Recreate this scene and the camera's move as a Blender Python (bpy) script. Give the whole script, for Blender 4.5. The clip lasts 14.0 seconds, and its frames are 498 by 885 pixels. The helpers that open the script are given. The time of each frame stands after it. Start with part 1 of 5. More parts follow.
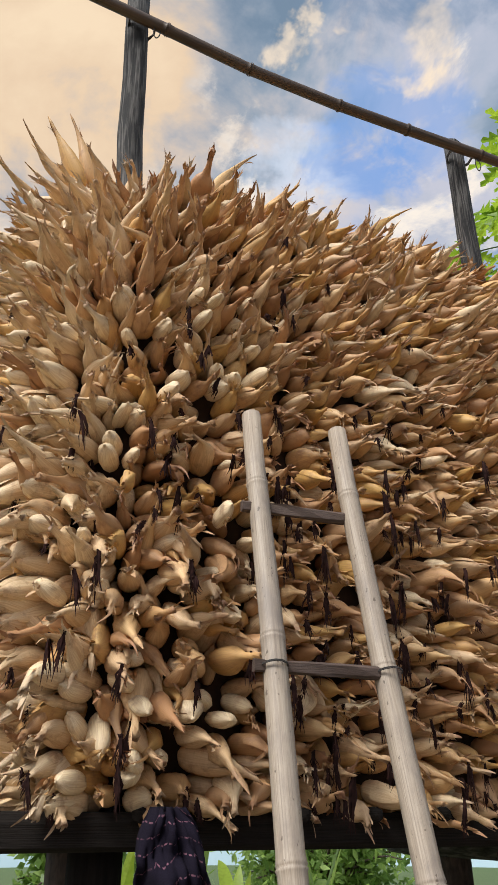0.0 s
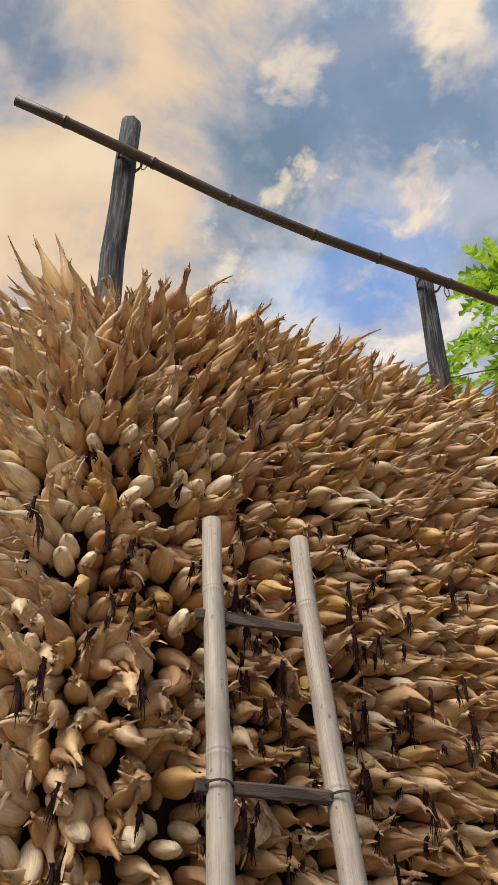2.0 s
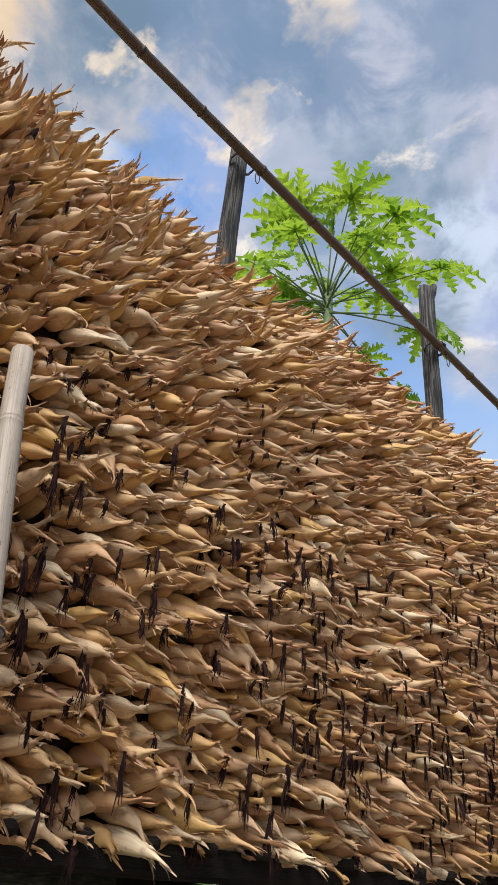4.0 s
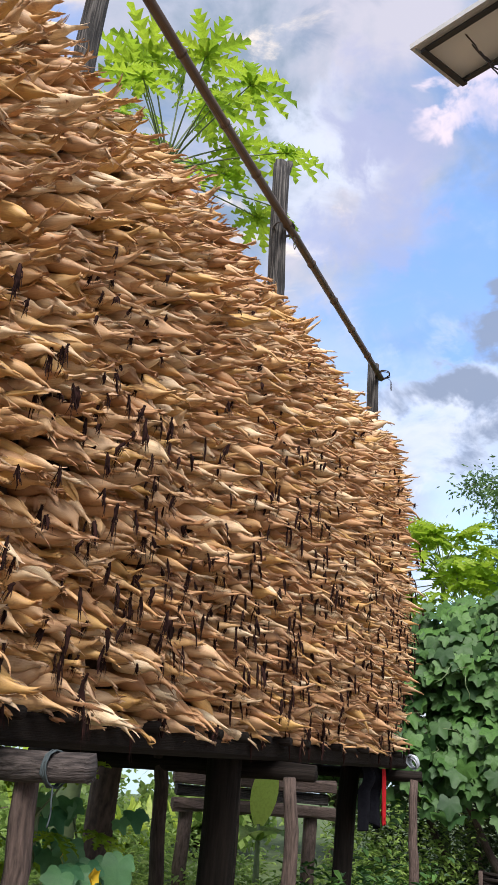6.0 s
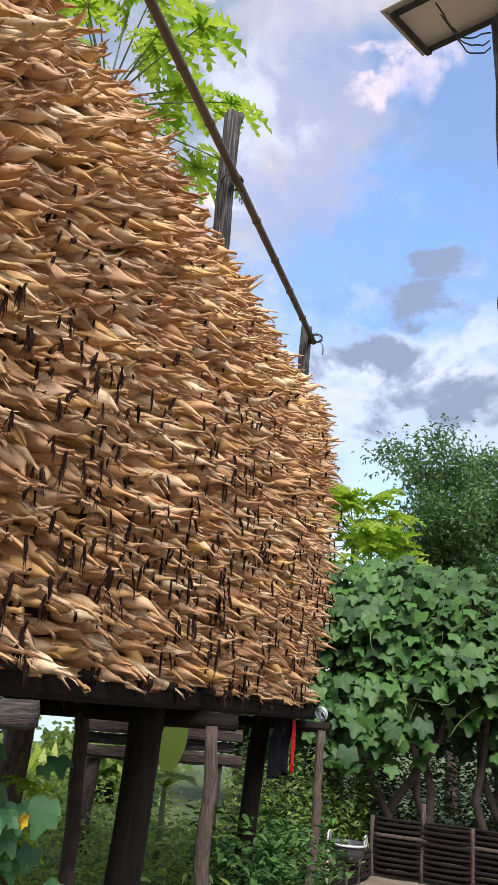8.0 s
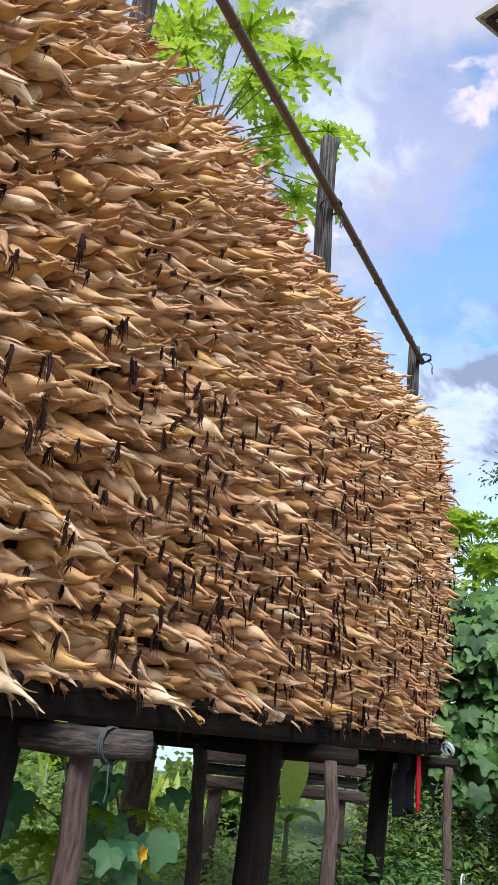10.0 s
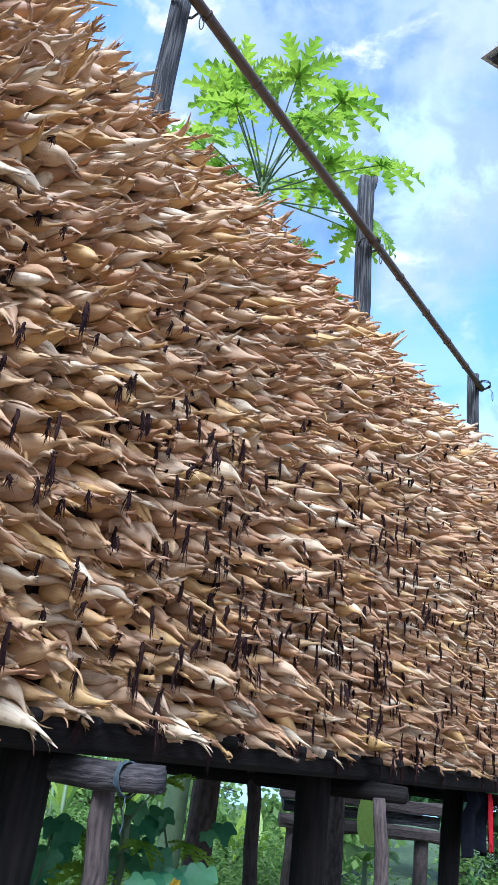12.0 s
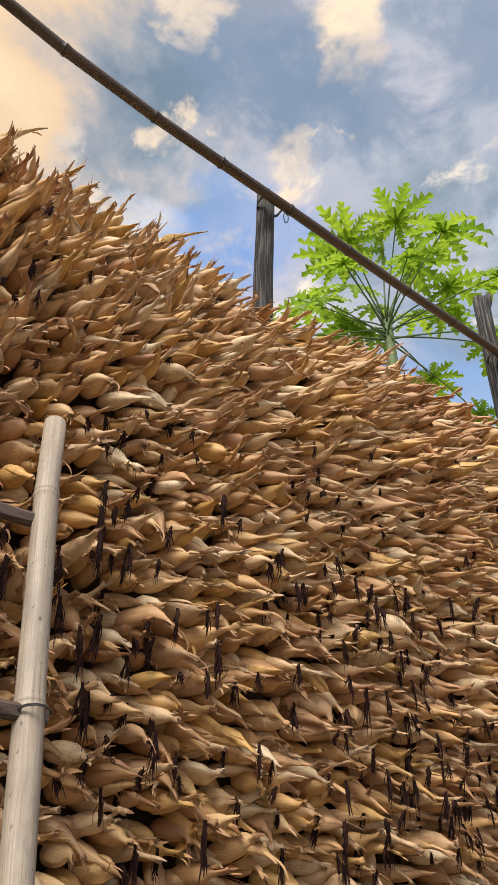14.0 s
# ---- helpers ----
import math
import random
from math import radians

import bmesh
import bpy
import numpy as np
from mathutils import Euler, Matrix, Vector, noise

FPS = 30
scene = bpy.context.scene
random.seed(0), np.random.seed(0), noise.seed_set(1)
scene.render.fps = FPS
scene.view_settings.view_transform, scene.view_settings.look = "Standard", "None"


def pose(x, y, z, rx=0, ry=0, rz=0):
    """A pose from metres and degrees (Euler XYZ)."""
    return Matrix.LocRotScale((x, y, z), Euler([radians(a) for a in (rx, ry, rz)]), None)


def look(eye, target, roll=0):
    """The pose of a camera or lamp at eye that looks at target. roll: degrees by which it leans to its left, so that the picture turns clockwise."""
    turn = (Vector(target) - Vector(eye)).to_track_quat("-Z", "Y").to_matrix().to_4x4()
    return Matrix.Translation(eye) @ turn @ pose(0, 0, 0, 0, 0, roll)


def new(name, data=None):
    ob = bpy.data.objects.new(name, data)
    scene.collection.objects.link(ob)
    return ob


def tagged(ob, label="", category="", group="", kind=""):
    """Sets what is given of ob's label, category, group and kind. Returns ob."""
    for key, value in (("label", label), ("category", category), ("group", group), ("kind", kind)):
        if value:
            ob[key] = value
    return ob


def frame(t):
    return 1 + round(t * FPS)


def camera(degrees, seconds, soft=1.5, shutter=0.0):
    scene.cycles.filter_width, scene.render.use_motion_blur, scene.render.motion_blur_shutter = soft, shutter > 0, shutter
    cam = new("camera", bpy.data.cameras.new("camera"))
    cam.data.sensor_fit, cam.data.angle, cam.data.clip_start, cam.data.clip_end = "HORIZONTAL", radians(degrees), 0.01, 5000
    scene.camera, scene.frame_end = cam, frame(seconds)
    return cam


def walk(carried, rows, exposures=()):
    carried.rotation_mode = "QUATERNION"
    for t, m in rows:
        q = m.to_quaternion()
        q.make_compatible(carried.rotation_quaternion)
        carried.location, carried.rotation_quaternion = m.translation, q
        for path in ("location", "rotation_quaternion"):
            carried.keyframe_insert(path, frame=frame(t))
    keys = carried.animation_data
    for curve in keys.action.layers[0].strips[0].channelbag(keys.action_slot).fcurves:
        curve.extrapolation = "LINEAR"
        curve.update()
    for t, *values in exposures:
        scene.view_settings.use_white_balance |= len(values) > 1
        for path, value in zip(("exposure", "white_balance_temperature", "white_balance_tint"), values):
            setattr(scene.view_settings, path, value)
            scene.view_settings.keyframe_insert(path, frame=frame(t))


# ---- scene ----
cam = camera(36.8, 14.0, 1.5)
PATH = [
    (0, (0.003, -0.015, 1.566), (0.595, 1.683, 2.442), 0.0),
    (0.5, (0.017, -0.01, 1.584), (0.529, 1.689, 2.506), -0.6),
    (1, (0.048, -0.007, 1.571), (0.531, 1.643, 2.594), -1.2),
    (1.5, (0.083, -0.025, 1.565), (0.572, 1.573, 2.664), -0.7),
    (2, (0.109, -0.023, 1.534), (0.666, 1.516, 2.684), 1.0),
    (2.5, (0.151, 0.014, 1.505), (0.792, 1.512, 2.666), 3.4),
    (3, (0.225, 0.117, 1.503), (0.999, 1.574, 2.634), 5.7),
    (3.5, (0.278, 0.258, 1.514), (1.284, 1.61, 2.591), 6.1),
    (4, (0.322, 0.327, 1.513), (1.522, 1.592, 2.493), 5.6),
    (4.2, (0.354, 0.358, 1.502), (1.623, 1.588, 2.439), 5.0),
    (6.3, (0.421, 0.671, 1.494), (2.074, 1.522, 2.231), 4.5),
    (6.5, (0.417, 0.695, 1.49), (2.087, 1.517, 2.22), 4.0),
    (7, (0.401, 0.733, 1.483), (2.124, 1.476, 2.174), 4.3),
    (7.5, (0.386, 0.744, 1.483), (2.151, 1.42, 2.137), 5.2),
    (8, (0.364, 0.755, 1.484), (2.119, 1.443, 2.151), 5.7),
    (8.5, (0.345, 0.77, 1.488), (2.06, 1.526, 2.186), 6.2),
    (9, (0.356, 0.774, 1.489), (2.035, 1.597, 2.2), 6.8),
    (9.2, (0.374, 0.774, 1.486), (2.037, 1.625, 2.201), 6.9),
    (11.3, (0.468, 0.577, 1.506), (2.002, 1.666, 2.186), 7.2),
    (11.5, (0.481, 0.531, 1.508), (1.999, 1.639, 2.193), 7.6),
    (12, (0.457, 0.451, 1.519), (1.908, 1.6, 2.277), 7.1),
    (12.5, (0.405, 0.358, 1.533), (1.83, 1.489, 2.363), 5.9),
    (13, (0.415, 0.285, 1.529), (1.797, 1.409, 2.437), 3.8),
    (13.5, (0.444, 0.268, 1.552), (1.669, 1.499, 2.544), 2.4),
    (14, (0.462, 0.276, 1.555), (1.447, 1.654, 2.619), 2.0),
]
EXPOSURES = [(0, 0.05, 6150, 10), (0.5, 0.03, 5800, 10), (1.0, 0.0, 5950, 10), (1.5, 0.0, 6100, 10), (2.0, -0.05, 6200, 10), (4.2, 0.10, 5950, 10), (6.3, 0.33, 6200, 15), (8.0, 0.31, 6150, 15), (9.2, 0.32, 6450, 16), (11.3, 0.53, 4650, 10), (12.0, 0.62, 4650, 10), (12.9, 0.52, 4500, 12), (13.25, 0.45, 5000, 10), (13.5, 0.26, 5650, 8), (13.7, 0.18, 6200, 8), (14, 0.17, 6500, 11)]
walk(cam, [(t, look(eye, target, roll)) for t, eye, target, roll in PATH], EXPOSURES)

# ---- world and light ----
SUN_FROM = Vector((-0.58, -0.34, 0.82)).normalized()   # direction towards the sun behind thin cloud
GLOW = Vector((-0.10, 0.57, 0.82)).normalized()         # the warm, lit bank of cloud


BLUE, PALE, SLATE = (0.20, 0.37, 0.72), (0.72, 0.77, 0.86), (0.21, 0.29, 0.41)
CREAM, PINK, GREY = (1.0, 0.80, 0.58), (0.95, 0.80, 0.82), (0.42, 0.45, 0.62)
# the clouds that stand out: direction, half width, flatness, tint, density
CLOUDS = [
    ((0.36, 0.61, 0.70), 0.07, 1.5, BLUE, 0.8), ((0.39, 0.53, 0.75), 0.08, 1.0, BLUE, 0.6), ((0.81, 0.16, 0.57), 0.16, 1.0, (0.24, 0.46, 0.92), 0.6),
    ((0.29, 0.41, 0.86), 0.12, 1.0, SLATE, 0.8), ((0.39, 0.385, 0.84), 0.10, 1.0, SLATE, 0.8), ((0.475, 0.23, 0.85), 0.11, 1.0, SLATE, 0.7),
    ((0.29, 0.64, 0.71), 0.07, 1.6, PALE, 0.7), ((0.88, 0.21, 0.42), 0.10, 1.4, PALE, 0.8), ((0.885, 0.10, 0.44), 0.10, 1.4, PALE, 0.8), ((0.68, 0.29, 0.68), 0.08, 1.0, PALE, 0.8),
    ((0.69, 0.21, 0.70), 0.09, 0.8, GREY, 0.7), ((0.74, 0.245, 0.62), 0.07, 0.8, GREY, 0.6), ((0.68, 0.23, 0.70), 0.05, 1.0, GREY, 0.7),
    ((0.872, 0.178, 0.456), 0.085, 3.0, (0.27, 0.33, 0.44), 0.95), ((0.853, 0.11, 0.511), 0.055, 2.4, (0.27, 0.33, 0.44), 0.9), ((0.917, 0.08, 0.385), 0.10, 2.6, (0.27, 0.33, 0.44), 0.95),
    ((0.675, 0.145, 0.72), 0.05, 2.2, PINK, 0.75), ((0.665, 0.09, 0.74), 0.05, 1.2, PINK, 0.7),
    ((0.40, 0.48, 0.78), 0.048, 1.0, CREAM, 1.0), ((0.22, 0.56, 0.80), 0.030, 1.0, CREAM, 0.8), ((0.25, 0.52, 0.815), 0.026, 1.0, CREAM, 0.7),
    ((0.215, 0.43, 0.875), 0.038, 1.0, CREAM, 0.7), ((0.357, 0.30, 0.883), 0.075, 1.0, CREAM, 1.0), ((0.40, 0.43, 0.805), 0.02, 1.0, CREAM, 0.5),
]


def build_world():
    w = bpy.data.worlds.new("evening_sky")
    w.use_nodes = True
    scene.world = w
    nt = w.node_tree
    nt.nodes.clear()
    N = nt.nodes.new
    L = nt.links.new

    def mth(op, a, b=None, c=None):
        n = N("ShaderNodeMath")
        n.operation = op
        for k, v in enumerate((a, b, c)):
            if v is None:
                continue
            if isinstance(v, (int, float)):
                n.inputs[k].default_value = v
            else:
                L(v, n.inputs[k])
        return n.outputs[0]

    def mixc(f, a, b):
        n = N("ShaderNodeMix")
        n.data_type = "RGBA"
        for sock, v in ((n.inputs[0], f), (n.inputs[6], a), (n.inputs[7], b)):
            if isinstance(v, (int, float)):
                sock.default_value = v
            elif isinstance(v, tuple):
                sock.default_value = (*v, 1)
            else:
                L(v, sock)
        return n.outputs[2]

    def ramp(f, *stops):
        n = N("ShaderNodeValToRGB")
        el = n.color_ramp.elements
        while len(el) < len(stops):
            el.new(0.5)
        for e, (p, col) in zip(el, stops):
            e.position, e.color = p, (*col, 1)
        L(f, n.inputs[0])
        return n.outputs[0]

    def step(f, lo, hi):
        n = N("ShaderNodeMapRange")
        n.interpolation_type = "SMOOTHSTEP"
        L(f, n.inputs[0])
        n.inputs[1].default_value, n.inputs[2].default_value = lo, hi
        return n.outputs[0]

    tc = N("ShaderNodeTexCoord")
    sep = N("ShaderNodeSeparateXYZ")
    L(tc.outputs["Generated"], sep.inputs[0])
    flat = N("ShaderNodeCombineXYZ")
    L(sep.outputs[0], flat.inputs[0])
    L(sep.outputs[1], flat.inputs[1])
    L(mth("MULTIPLY", sep.outputs[2], 1.5), flat.inputs[2])

    def cloud(scale, detail, rough, dist, shift):
        n = N("ShaderNodeTexNoise")
        n.inputs["Scale"].default_value = scale
        n.inputs["Detail"].default_value = detail
        n.inputs["Roughness"].default_value = rough
        n.inputs["Distortion"].default_value = dist
        mp = N("ShaderNodeMapping")
        mp.inputs["Location"].default_value = shift
        L(flat.outputs[0], mp.inputs[0])
        L(mp.outputs[0], n.inputs["Vector"])
        return n.outputs["Fac"]

    big = cloud(2.4, 5, 0.50, 0.15, (3.1, 1.7, 0))
    fine = cloud(4.2, 7, 0.56, 0.25, (7.3, 4.2, 0))
    sky = N("ShaderNodeTexSky")
    sky.sky_type = "NISHITA"
    sky.sun_disc = False
    sky.sun_elevation = math.asin(SUN_FROM.z)
    sky.sun_rotation = math.atan2(SUN_FROM.x, SUN_FROM.y)
    # blue gaps: the sky itself
    skyc = N("ShaderNodeMix")
    skyc.data_type, skyc.blend_type = "RGBA", "MULTIPLY"
    skyc.inputs[0].default_value = 1.0
    L(sky.outputs[0], skyc.inputs[6])
    skyc.inputs[7].default_value = (SKY_GAIN * 1.06, SKY_GAIN * 1.03, SKY_GAIN * 0.97, 1)
    dotn = N("ShaderNodeVectorMath")
    dotn.operation = "DOT_PRODUCT"
    L(tc.outputs["Generated"], dotn.inputs[0])
    dotn.inputs[1].default_value = GLOW
    warm = step(mth("ADD", dotn.outputs["Value"], mth("MULTIPLY", mth("SUBTRACT", fine, 0.5), 0.30)), 0.90, 0.985)
    body = ramp(fine, (0.34, (0.19, 0.26, 0.34)), (0.43, (0.29, 0.36, 0.44)), (0.50, (0.44, 0.48, 0.56)), (0.60, (0.58, 0.57, 0.63)))
    puff = step(cloud(5.2, 8, 0.60, 0.4, (1.9, 8.6, 2.3)), 0.545, 0.64)
    body = mixc(puff, body, (0.98, 0.86, 0.72))
    warmbody = ramp(fine, (0.32, (0.28, 0.31, 0.38)), (0.43, (0.56, 0.49, 0.44)), (0.53, (0.84, 0.62, 0.41)), (0.66, (0.94, 0.72, 0.48)))
    cl = mixc(warm, body, warmbody)
    # more open blue towards the far end
    open_ = step(sep.outputs[0], 0.45, 0.75)
    dens = mth("ADD", mth("MULTIPLY", big, 0.72), mth("MULTIPLY", fine, 0.28))
    cover = step(mth("SUBTRACT", dens, mth("MULTIPLY", open_, 0.15)), 0.29, 0.40)
    col = mixc(cover, skyc.outputs[2], cl)
    # towards the far end: a pale bank low down
    low = mth("MULTIPLY", open_, step(sep.outputs[2], 0.62, 0.38))
    bank = mth("MULTIPLY", low, step(cloud(3.4, 6, 0.55, 0.3, (5.5, 2.1, 6.4)), 0.40, 0.56))
    col = mixc(mth("MULTIPLY", bank, 0.6), col, (0.66, 0.73, 0.82))
    # single clouds and gaps, each with a ragged rim
    wisp = cloud(11.0, 7, 0.62, 0.5, (4.4, 0.6, 2.7))
    broad = cloud(5.0, 4, 0.5, 0.3, (8.1, 3.3, 5.2))
    rag = mth("ADD", mth("MULTIPLY", mth("SUBTRACT", wisp, 0.5), 2.2), mth("MULTIPLY", mth("SUBTRACT", broad, 0.5), 1.2))
    curl = N("ShaderNodeTexNoise")
    for key, val in (("Scale", 7.5), ("Detail", 5), ("Roughness", 0.6), ("Distortion", 0.3)):
        curl.inputs[key].default_value = val
    L(flat.outputs[0], curl.inputs["Vector"])
    warp = N("ShaderNodeVectorMath")
    warp.operation = "MULTIPLY_ADD"
    L(curl.outputs["Color"], warp.inputs[0])
    warp.inputs[1].default_value = (0.20, 0.20, 0.20)
    L(tc.outputs["Generated"], warp.inputs[2])
    torn = mth("ADD", 0.45, mth("MULTIPLY", step(wisp, 0.36, 0.56), 0.55))
    for at, r, squash, tint, full in CLOUDS:
        away = N("ShaderNodeVectorMath")
        away.operation = "SUBTRACT"
        L(warp.outputs[0], away.inputs[0])
        away.inputs[1].default_value = Vector(at) + Vector((0.10, 0.10, 0.10))
        wide = N("ShaderNodeVectorMath")
        wide.operation = "MULTIPLY"
        L(away.outputs[0], wide.inputs[0])
        wide.inputs[1].default_value = (1, 1, squash)
        size = N("ShaderNodeVectorMath")
        size.operation = "LENGTH"
        L(wide.outputs[0], size.inputs[0])
        f = step(mth("ADD", mth("DIVIDE", size.outputs["Value"], r), rag), 1.2, 0.45)
        col = mixc(mth("MULTIPLY", mth("MULTIPLY", f, full), torn if tint[0] > 0.6 else 1.0), col, tint)
    bg = N("ShaderNodeBackground")
    bg.inputs[1].default_value = 1.0
    L(col, bg.inputs[0])
    out = N("ShaderNodeOutputWorld")
    L(bg.outputs[0], out.inputs[0])


SKY_GAIN = 0.27
build_world()
sun_data = bpy.data.lights.new("sun", "SUN")
sun_data.energy, sun_data.angle, sun_data.color = 4.6, radians(28), (1.0, 0.95, 0.86)
sun = new("sun", sun_data)
sun.matrix_world = look(SUN_FROM * 30, (0, 0, 0))


# ---- materials ----
class Nodes:
    """A small builder for one node material."""

    def __init__(self, name, rough=0.7, metal=0.0):
        self.mat = bpy.data.materials.new(name)
        self.mat.use_nodes = True
        self.nt = self.mat.node_tree
        self.b = self.nt.nodes["Principled BSDF"]
        self.b.inputs["Roughness"].default_value = rough
        self.b.inputs["Metallic"].default_value = metal
        self.tc = self.nt.nodes.new("ShaderNodeTexCoord")

    def n(self, kind):
        return self.nt.nodes.new(kind)

    def put(self, sock, v):
        if isinstance(v, (int, float)):
            sock.default_value = v
        elif isinstance(v, tuple):
            sock.default_value = (*v, 1) if len(v) == 3 and sock.type == "RGBA" else v
        else:
            self.nt.links.new(v, sock)

    def vec(self, space="Object", scale=(1, 1, 1)):
        m = self.n("ShaderNodeMapping")
        m.inputs["Scale"].default_value = scale
        self.nt.links.new(self.tc.outputs[space], m.inputs[0])
        return m.outputs[0]

    def noise(self, v, scale, detail=4, rough=0.55, dist=0.0):
        t = self.n("ShaderNodeTexNoise")
        self.nt.links.new(v, t.inputs["Vector"])
        for k, x in (("Scale", scale), ("Detail", detail), ("Roughness", rough), ("Distortion", dist)):
            t.inputs[k].default_value = x
        return t.outputs["Fac"]

    def ramp(self, f, *stops):
        r = self.n("ShaderNodeValToRGB")
        el = r.color_ramp.elements
        while len(el) < len(stops):
            el.new(0.5)
        for e, (p, c) in zip(el, stops):
            e.position, e.color = p, ((*c, 1) if isinstance(c, tuple) else (c, c, c, 1))
        self.nt.links.new(f, r.inputs[0])
        return r.outputs[0]

    def math(self, op, a, b=0.0):
        m = self.n("ShaderNodeMath")
        m.operation = op
        self.put(m.inputs[0], a)
        self.put(m.inputs[1], b)
        return m.outputs[0]

    def mix(self, f, a, b, how="MIX"):
        m = self.n("ShaderNodeMix")
        m.data_type, m.blend_type = "RGBA", how
        self.put(m.inputs[0], f)
        self.put(m.inputs[6], a)
        self.put(m.inputs[7], b)
        return m.outputs[2]

    def bump(self, h, strength=0.3, dist=0.01):
        b = self.n("ShaderNodeBump")
        b.inputs["Strength"].default_value, b.inputs["Distance"].default_value = strength, dist
        self.nt.links.new(h, b.inputs["Height"])
        self.nt.links.new(b.outputs[0], self.b.inputs["Normal"])

    def attr(self, name):
        a = self.n("ShaderNodeAttribute")
        a.attribute_name = name
        return a.outputs["Fac"]

    def rand(self):
        return self.n("ShaderNodeObjectInfo").outputs["Random"]

    def island(self):
        return self.n("ShaderNodeNewGeometry").outputs["Random Per Island"]

    def colour(self, c):
        self.put(self.b.inputs["Base Color"], c)
        return self.mat


def husk_material():
    m = Nodes("corn_husk", 0.58)
    uv = m.n("ShaderNodeSeparateXYZ")
    m.nt.links.new(m.tc.outputs["UV"], uv.inputs[0])
    own = m.attr("tone")           # 1 to 2 on the joined ears, else taken per object
    joined = m.math("GREATER_THAN", own, 0.999)
    tone = m.math("ADD", m.math("MULTIPLY", joined, m.math("SUBTRACT", own, 1.0)), m.math("MULTIPLY", m.math("SUBTRACT", 1.0, joined), m.rand()))
    base = m.ramp(tone, (0.0, (0.74, 0.52, 0.28)), (0.12, (0.62, 0.37, 0.15)), (0.26, (0.62, 0.38, 0.11)), (0.40, (0.72, 0.50, 0.27)),
                  (0.52, (0.38, 0.19, 0.08)), (0.62, (0.76, 0.59, 0.36)), (0.76, (0.58, 0.34, 0.16)), (0.86, (0.50, 0.27, 0.12)), (0.95, (0.80, 0.65, 0.42)))
    streak = m.noise(m.vec("UV", (9, 1.1, 1)), 3.0, 5, 0.6)
    base = m.mix(m.ramp(streak, (0.42, 0.0), (0.72, 0.6)), base, (0.42, 0.21, 0.09))
    blot = m.noise(m.vec("Object", (1, 1, 1)), 26, 4, 0.6)
    base = m.mix(m.ramp(blot, (0.54, 0.0), (0.72, 0.55)), base, (0.25, 0.11, 0.06))
    tip = m.ramp(uv.outputs[1], (0.58, 0.0), (0.80, 0.28), (0.94, 0.55), (1.0, 0.92))
    base = m.mix(m.math("MULTIPLY", tip, m.ramp(blot, (0.3, 0.35), (0.62, 1.0))), base, (0.19, 0.075, 0.04))
    vein = m.n("ShaderNodeTexWave")
    vein.inputs["Scale"].default_value, vein.inputs["Distortion"].default_value = 6.0, 1.2
    m.nt.links.new(m.vec("UV", (1, 0.06, 1)), vein.inputs["Vector"])
    m.bump(m.math("ADD", m.math("MULTIPLY", vein.outputs["Fac"], 0.55), m.math("MULTIPLY", streak, 1.6)), 0.16, 0.003)
    return m.colour(base)


def simple(name, stops, scale, rough=0.8, bump=0.3, space="Object", stretch=(1, 1, 1), vary=0.0, dist=0.004, detail=6):
    m = Nodes(name, rough)
    v = m.vec(space, stretch)
    f = m.noise(v, scale, detail, 0.6, 0.3)
    c = m.ramp(f, *stops)
    coarse = m.noise(m.vec("Object"), scale * 0.13, 3, 0.5)
    c = m.mix(m.ramp(coarse, (0.3, 0.0), (0.75, 0.45)), c, tuple(x * 0.55 for x in stops[0][1]))
    if vary:
        r = m.math("ADD", m.math("MULTIPLY", m.rand(), 0.5), m.math("MULTIPLY", m.island(), 0.5))
        h = m.n("ShaderNodeHueSaturation")
        m.put(h.inputs["Hue"], m.math("ADD", 0.5 - 0.02 * vary, m.math("MULTIPLY", r, 0.04 * vary)))
        m.put(h.inputs["Value"], m.math("ADD", 1.0 - 0.45 * vary, m.math("MULTIPLY", r, 0.9 * vary)))
        m.put(h.inputs["Color"], c)
        c = h.outputs[0]
    m.bump(f, bump, dist)
    return m.colour(c)


def leaf_material(name, dark, light, rough=0.45, trans=0.35):
    """Thin leaves: light passes through in part."""
    m = Nodes(name, rough)
    r = m.math("ADD", m.math("MULTIPLY", m.math("FRACT", m.math("ADD", m.island(), m.rand())), 0.7), m.math("MULTIPLY", m.noise(m.vec("Object"), 3.0, 3), 0.4))
    c = m.ramp(r, (0.1, dark), (0.95, light))
    c = m.mix(m.ramp(m.noise(m.vec("Object"), 40, 3), (0.45, 0.0), (0.8, 0.5)), c, tuple(0.6 * x for x in dark))
    m.colour(c)
    tr = m.n("ShaderNodeBsdfTranslucent")
    m.put(tr.inputs["Color"], c)
    mx = m.n("ShaderNodeMixShader")
    mx.inputs[0].default_value = trans
    m.nt.links.new(m.b.outputs[0], mx.inputs[1])
    m.nt.links.new(tr.outputs[0], mx.inputs[2])
    m.nt.links.new(mx.outputs[0], m.nt.nodes["Material Output"].inputs[0])
    return m.mat


HUSK = husk_material()
SILK = simple("dried_silk", [(0.3, (0.010, 0.006, 0.006)), (0.7, (0.055, 0.024, 0.020))], 60, 1.0)
SILK.node_tree.nodes["Principled BSDF"].inputs["Specular IOR Level"].default_value = 0.08
# stack's inner mass: the shade between ears is put into this near-black brown
CORE = simple("packed_cobs_shade_colour", [(0.3, (0.03, 0.015, 0.008)), (0.7, (0.06, 0.03, 0.014))], 30, 0.95)
GREYWOOD = simple("weathered_grey_wood", [(0.45, (0.010, 0.009, 0.009)), (0.55, (0.085, 0.078, 0.072)), (0.74, (0.26, 0.245, 0.23))], 5, 0.85, 0.9, "UV", (6, 0.8, 1), 0.25, 0.012)
